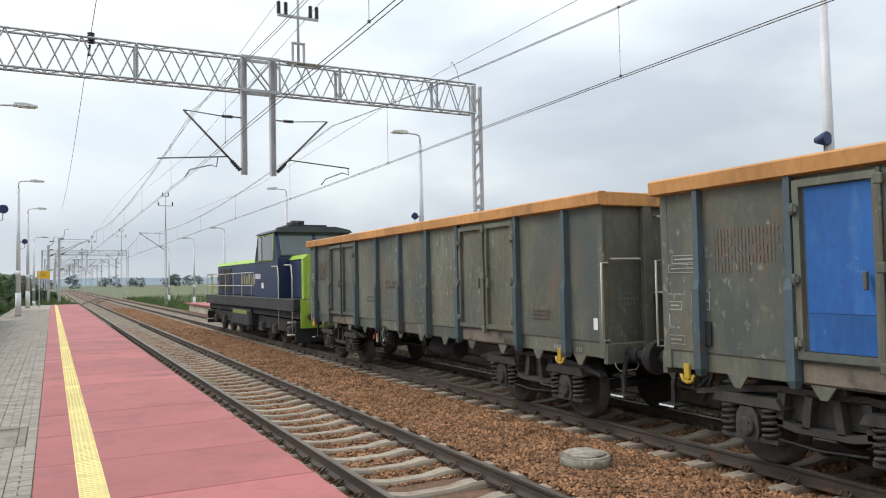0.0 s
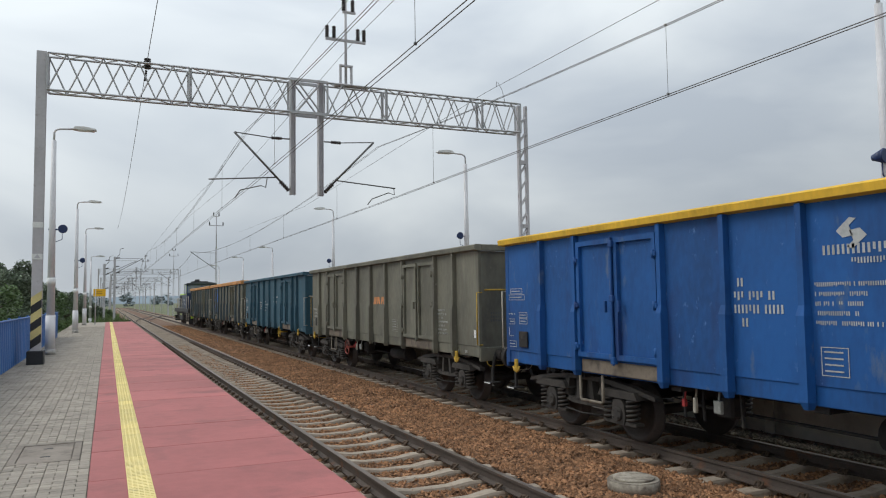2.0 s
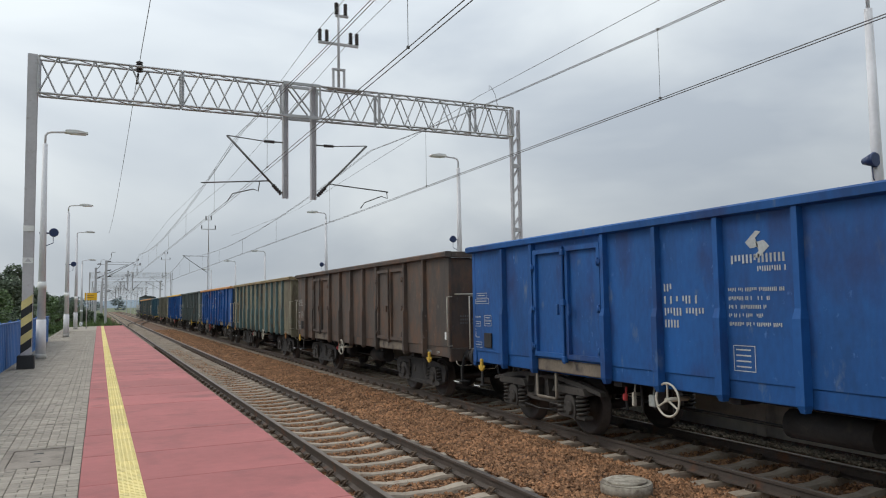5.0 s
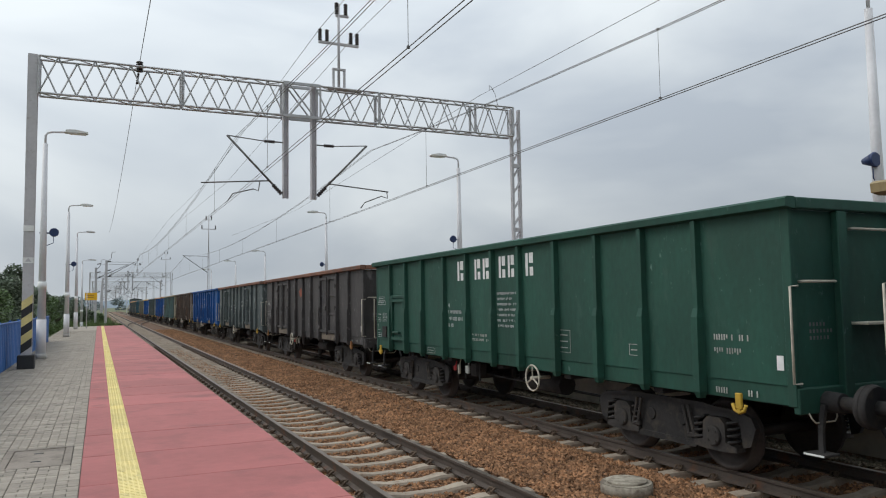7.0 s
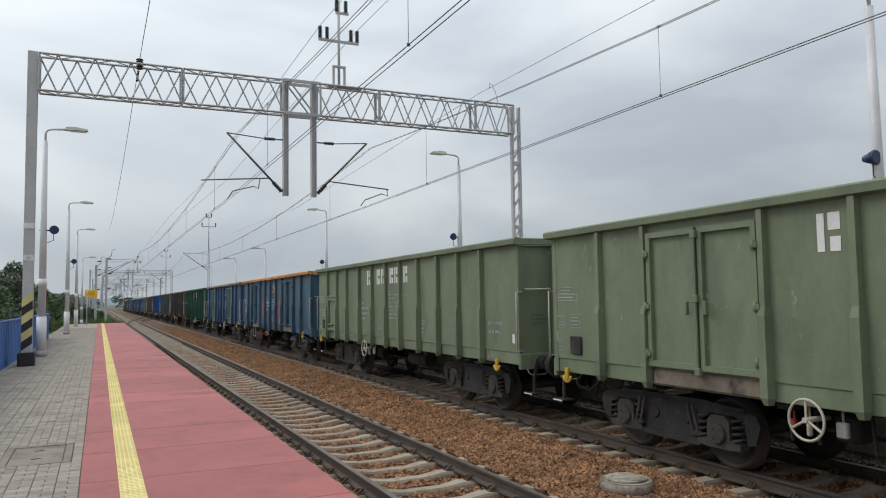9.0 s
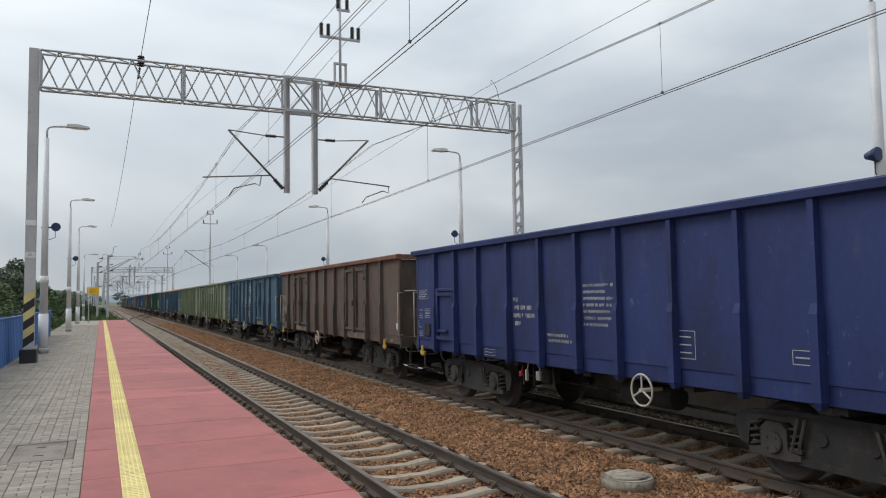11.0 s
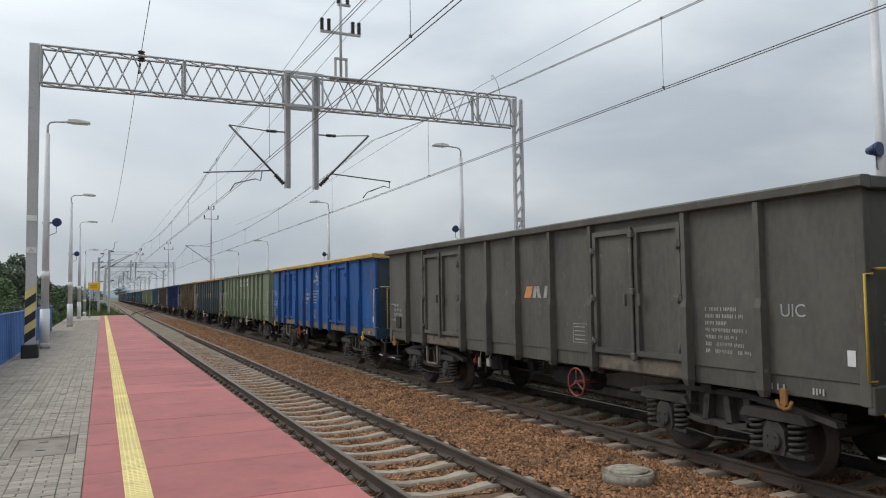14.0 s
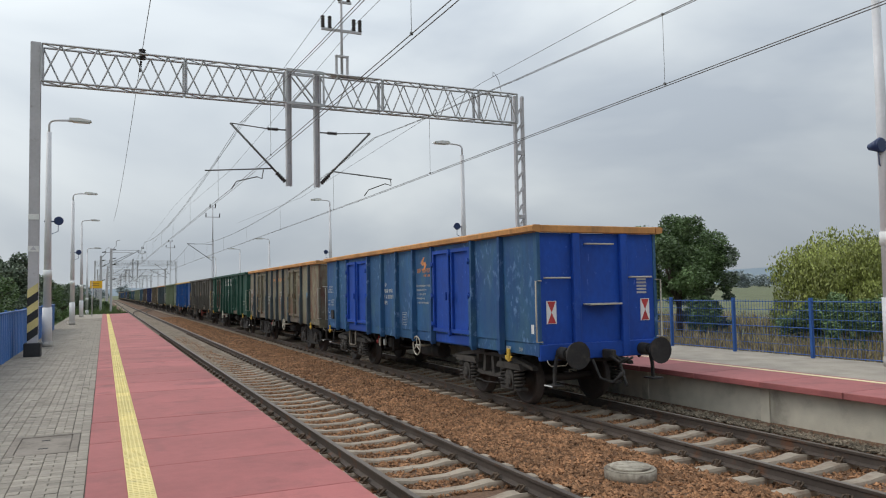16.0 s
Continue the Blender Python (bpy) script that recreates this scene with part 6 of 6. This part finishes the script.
        for z in (0.45, 0.85):
            bm = BM()
            box(bm, -1.42, -1.12, -0.16, 0.16, z, z + 0.03)
            part("step", bm, rail_white, L, "", pose(0, s * 6.9, 0))
    return L


LOCO, LOCO_Y = locomotive(), 30.05


# ------------------------------------------------ crossover rails in the distance
def crossover():
    c = thing("track_crossover", pose(0, 0, 0), "dark crossover rails of a turnout joining the two tracks", "turnout")
    for dx in (-0.74, 0.74):
        bm = BM()
        pts = [(T1 + dx, 92, -0.02), (T1 + 0.5 + dx, 104, -0.02), (T2 - 0.5 + dx, 134, -0.02), (T2 + dx, 146, -0.02)]
        path(bm, pts, 0.06, 6)
        part("rail", bm, rail_side, c)
    bm = BM()
    box(bm, T1 - 1.9, T1 - 1.3, 93, 94.2, -0.2, 0.25, 0.04)
    part("point_machine", bm, black_mat, c, "dark point machine box")


crossover()

# ------------------------------------------------ vegetation
leaf_dark = mat("leaf_dark", (0.145, 0.185, 0.12), 0.6, vary=0.35, scale=2, random=0.55, island=True, bump=0)
leaf_green = mat("leaf_green", (0.12, 0.185, 0.07), 0.6, vary=0.35, scale=2, random=0.5, island=True, bump=0)
leaf_yellow = mat("leaf_yellow_green", (0.30, 0.33, 0.09), 0.6, vary=0.35, scale=2, random=0.5, island=True, bump=0)
# leaf green of the horizon woods paled to blue-grey: air haze put into the colour
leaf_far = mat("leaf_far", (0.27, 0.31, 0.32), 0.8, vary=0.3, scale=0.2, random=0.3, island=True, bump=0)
bark = mat("bark", (0.075, 0.058, 0.042), 0.9, vary=0.4, scale=8, bump=0.6, bump_scale=14)
straw = mat("dry_straw", (0.26, 0.21, 0.11), 0.9, vary=0.3, scale=3, random=0.45, island=True, bump=0)
green_blade = mat("green_blade", (0.10, 0.15, 0.045), 0.8, vary=0.3, scale=3, random=0.45, island=True, bump=0)


def leaves(blobs, n, size, rng, droop=0.0):
    """Leaf quads through a set of uneven clumps (x, y, z, radius)."""
    cs = np.array([b[:3] for b in blobs], float)
    rs = np.array([b[3] for b in blobs], float)
    pick = rng.choice(len(blobs), n, p=rs ** 2 / (rs ** 2).sum())
    d = rng.normal(size=(n, 3))
    d /= np.linalg.norm(d, axis=1)[:, None]
    r = rs[pick] * rng.uniform(0.25, 1.0, n) ** 0.45 * rng.uniform(0.85, 1.15, n)
    c = cs[pick] + d * r[:, None] * np.array([1, 1, 0.85])
    c[:, 2] -= droop * rng.uniform(0, 1, n) ** 2
    u = rng.normal(size=(n, 3)) * np.array([1, 1, 0.5])
    if droop:
        u = rng.normal(size=(n, 3)) * 0.35 + np.array([0, 0, -1.0])
    u /= np.linalg.norm(u, axis=1)[:, None]
    w = np.cross(u, rng.normal(size=(n, 3)))
    w /= np.linalg.norm(w, axis=1)[:, None]
    s = size * rng.uniform(0.6, 1.4, n)[:, None]
    a, b = u * s, w * s * 0.5
    v = np.stack([c - a, c + b, c + a, c - b], 1).reshape(-1, 3)
    f = np.arange(n * 4).reshape(-1, 4)
    me = bpy.data.meshes.new("crown")
    me.from_pydata(v.tolist(), [], f.tolist())
    return me


def tree(x, y, z, height, radius, material, words, n=9000, size=0.11, seed=1, droop=0.0, low=0.3):
    rng = np.random.default_rng(seed)
    t = thing("tree", pose(x, y, z), words, "tree", "trees beside the line")
    bm = BM()
    h0 = height * 0.45
    tube(bm, (0, 0, 0), (0.1, 0.05, h0), radius * 0.07, 8, radius * 0.045)
    tips = []
    for k in range(9):
        a = 2 * math.pi * k / 9 + rng.uniform(-0.3, 0.3)
        r = radius * rng.uniform(0.35, 0.75)
        p = (r * math.cos(a), r * math.sin(a), height * rng.uniform(0.45, 0.85))
        m = (p[0] * 0.4, p[1] * 0.4, h0 + (p[2] - h0) * 0.55)
        tube(bm, (0.05, 0.02, height * rng.uniform(0.2, 0.42)), m, radius * 0.035, 6, radius * 0.022)
        tube(bm, m, p, radius * 0.022, 5, radius * 0.008)
        tips.append(p)
    part("trunk", bm, bark, t)
    blobs = [(p[0], p[1], p[2], radius * rng.uniform(0.22, 0.42)) for p in tips]
    for k in range(44):
        a, q = rng.uniform(0, 6.28), rng.uniform(0, 1) ** 0.6
        zz = rng.uniform(low, 0.97)
        lim = radius * (0.55 + 0.45 * math.sin(math.pi * min(1, (zz - low) / (1 - low) * 0.8 + 0.15)))
        blobs.append((q * lim * math.cos(a), q * lim * math.sin(a), height * zz, radius * rng.uniform(0.07, 0.27)))
    me = leaves(blobs, n, size, rng, droop)
    me.materials.append(material)
    part("crown", me, material, t)
    return t


tree(26.2, 29.0, -0.75, 6.4, 2.7, leaf_green, "green broad-leaved tree with uneven crown behind the fence", 42000, 0.075, 4, low=0.1)
tree(28.3, 29.6, -0.75, 5.4, 2.0, leaf_dark, "green broad-leaved tree with uneven crown behind the fence", 22000, 0.075, 14, low=0.1)
tree(31.0, 23.5, -0.75, 4.6, 2.9, leaf_yellow, "yellowish green willow with drooping branches", 34000, 0.07, 5, droop=1.0, low=0.2)
tree(35.0, 25.0, -0.75, 5.3, 3.6, leaf_yellow, "yellowish green willow with drooping branches", 40000, 0.07, 6, droop=1.2, low=0.2)
tree(38.0, 24.0, -0.75, 5.8, 3.4, leaf_green, "yellowish green willow with drooping branches", 34000, 0.07, 8, droop=1.0, low=0.2)
tree(26.0, 20.5, -0.75, 2.4, 1.6, leaf_green, "low leafy bush behind the fence", 14000, 0.06, 7, low=0.03)
tree(29.5, 20.0, -0.75, 2.2, 1.8, leaf_green, "low leafy bush behind the fence", 14000, 0.06, 9, low=0.03)
for k, (x, y, h, r, m) in enumerate([(-9.6, 62, 6.4, 4.2, leaf_dark), (-7.9, 66, 6.1, 3.6, leaf_dark), (-12.5, 58, 6.6, 4.6, leaf_dark), (-7.0, 74, 5.2, 3.0, leaf_dark),
                                    (-15.5, 52, 6.3, 4.4, leaf_dark)]):
    tree(x, y, -0.75, h, r, m, "dense dark green tree behind the blue fence", 26000, 0.12, 20 + k, low=0.08)
for k, (x, y, h, r, m) in enumerate([(-6.6, 50, 3.9, 2.4, leaf_green), (-8.0, 44, 3.6, 2.2, leaf_green), (-4.6, 56, 3.0, 1.6, leaf_dark), (-5.2, 80, 4.6, 2.3, leaf_green),
                                    (-4.4, 98, 4.4, 2.4, leaf_dark), (-2.4, 104, 3.0, 1.8, leaf_dark), (-6.0, 110, 4.5, 3.0, leaf_dark), (-0.6, 112, 2.2, 1.4, leaf_green)]):
    tree(x, y, -0.75, h, r, m, "leafy bush beside the platform", 9000, 0.10, 40 + k, low=0.04)


def grass(name, words, patches, seed, material):
    """Blades of tall grass, joined."""
    rng = np.random.default_rng(seed)
    vs, fs, k = [], [], 0
    for x0, x1, y0, y1, z, n, h in patches:
        b = np.stack([rng.uniform(x0, x1, n), rng.uniform(y0, y1, n), np.full(n, z)], 1)
        hh = h * rng.uniform(0.5, 1.3, n)
        a = rng.uniform(0, 6.28, n)
        wd = 0.012 + 0.012 * h
        s = np.stack([np.cos(a), np.sin(a), 0 * a], 1) * wd
        lean = rng.normal(0, 0.22, (n, 2)) * hh[:, None]
        top = b + np.stack([lean[:, 0], lean[:, 1], hh], 1)
        mid = b + np.stack([lean[:, 0] * 0.3, lean[:, 1] * 0.3, hh * 0.6], 1)
        v = np.stack([b - s, b + s, mid + s * 0.7, top, mid - s * 0.7], 1)
        vs.append(v.reshape(-1, 3))
        fs.append(np.arange(n * 5).reshape(-1, 5) + k)
        k += n * 5
    me = bpy.data.meshes.new(name)
    me.from_pydata(np.concatenate(vs).tolist(), [], np.concatenate(fs).tolist())
    me.materials.append(material)
    tagged(new(name, me), words, "grass", kind="stuff")


grass("dry_grass", "tall dry straw-coloured grass behind the platform fence", [(14.6, 22, 6, 34, -0.75, 14000, 1.0), (22, 45, 10, 50, -0.75, 9000, 0.9), (14.6, 40, 34, 90, -0.75, 6000, 0.9)], 11, straw)
grass("green_grass", "green weeds growing at the platform end", [(-2.5, 2.0, 73.3, 92, -0.4, 2500, 0.9), (-6, 1.5, 90, 130, -0.6, 3000, 1.2), (9.9, 14, 66, 130, -0.4, 5000, 0.6), (14, 40, 66, 160, -0.7, 5000, 0.8),
                                                               (-3.2, -2.5, 10, 60, -0.75, 2500, 1.0)], 12, green_blade)


def distance():
    """Hedgerows and woods on the horizon, joined; a low ridge, blue from haze painted into its colour."""
    rng = np.random.default_rng(9)
    blobs = []
    for k in range(110):
        a = radians(rng.uniform(-12, 75))
        d = rng.uniform(520, 800)
        r = rng.uniform(3, 8)
        for j in range(4):
            blobs.append((d * math.sin(a) + rng.normal(0, 5), d * math.cos(a), rng.uniform(1, 8), r * rng.uniform(0.4, 0.9)))
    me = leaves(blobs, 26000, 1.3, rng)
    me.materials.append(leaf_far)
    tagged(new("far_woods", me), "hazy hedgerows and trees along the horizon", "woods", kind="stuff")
    bm = BM()
    prev = None
    for k in range(60):
        a = radians(-20 + 100 * k / 59)
        d = 2600
        h = 26 + 22 * noise.noise((k * 0.16, 3, 0)) + (34 if a > 0.6 else 0) * min(1, max(0, (a - 0.6) * 4))
        cur = [bm.verts.new((d * math.sin(a), d * math.cos(a), -5)), bm.verts.new(((d + 300) * math.sin(a), (d + 300) * math.cos(a), h))]
        if prev:
            bm.faces.new((prev[0], cur[0], cur[1], prev[1]))
        prev = cur
    # wooded ridge coloured blue-grey to hold the haze of the distance
    tagged(part("backdrop_ridge", bm, mat("ridge_haze_tint", (0.20, 0.25, 0.29), 1.0, vary=0.12, scale=0.02, bump=0), None), "low hazy blue wooded ridge on the horizon", "hills", kind="structure")


distance()


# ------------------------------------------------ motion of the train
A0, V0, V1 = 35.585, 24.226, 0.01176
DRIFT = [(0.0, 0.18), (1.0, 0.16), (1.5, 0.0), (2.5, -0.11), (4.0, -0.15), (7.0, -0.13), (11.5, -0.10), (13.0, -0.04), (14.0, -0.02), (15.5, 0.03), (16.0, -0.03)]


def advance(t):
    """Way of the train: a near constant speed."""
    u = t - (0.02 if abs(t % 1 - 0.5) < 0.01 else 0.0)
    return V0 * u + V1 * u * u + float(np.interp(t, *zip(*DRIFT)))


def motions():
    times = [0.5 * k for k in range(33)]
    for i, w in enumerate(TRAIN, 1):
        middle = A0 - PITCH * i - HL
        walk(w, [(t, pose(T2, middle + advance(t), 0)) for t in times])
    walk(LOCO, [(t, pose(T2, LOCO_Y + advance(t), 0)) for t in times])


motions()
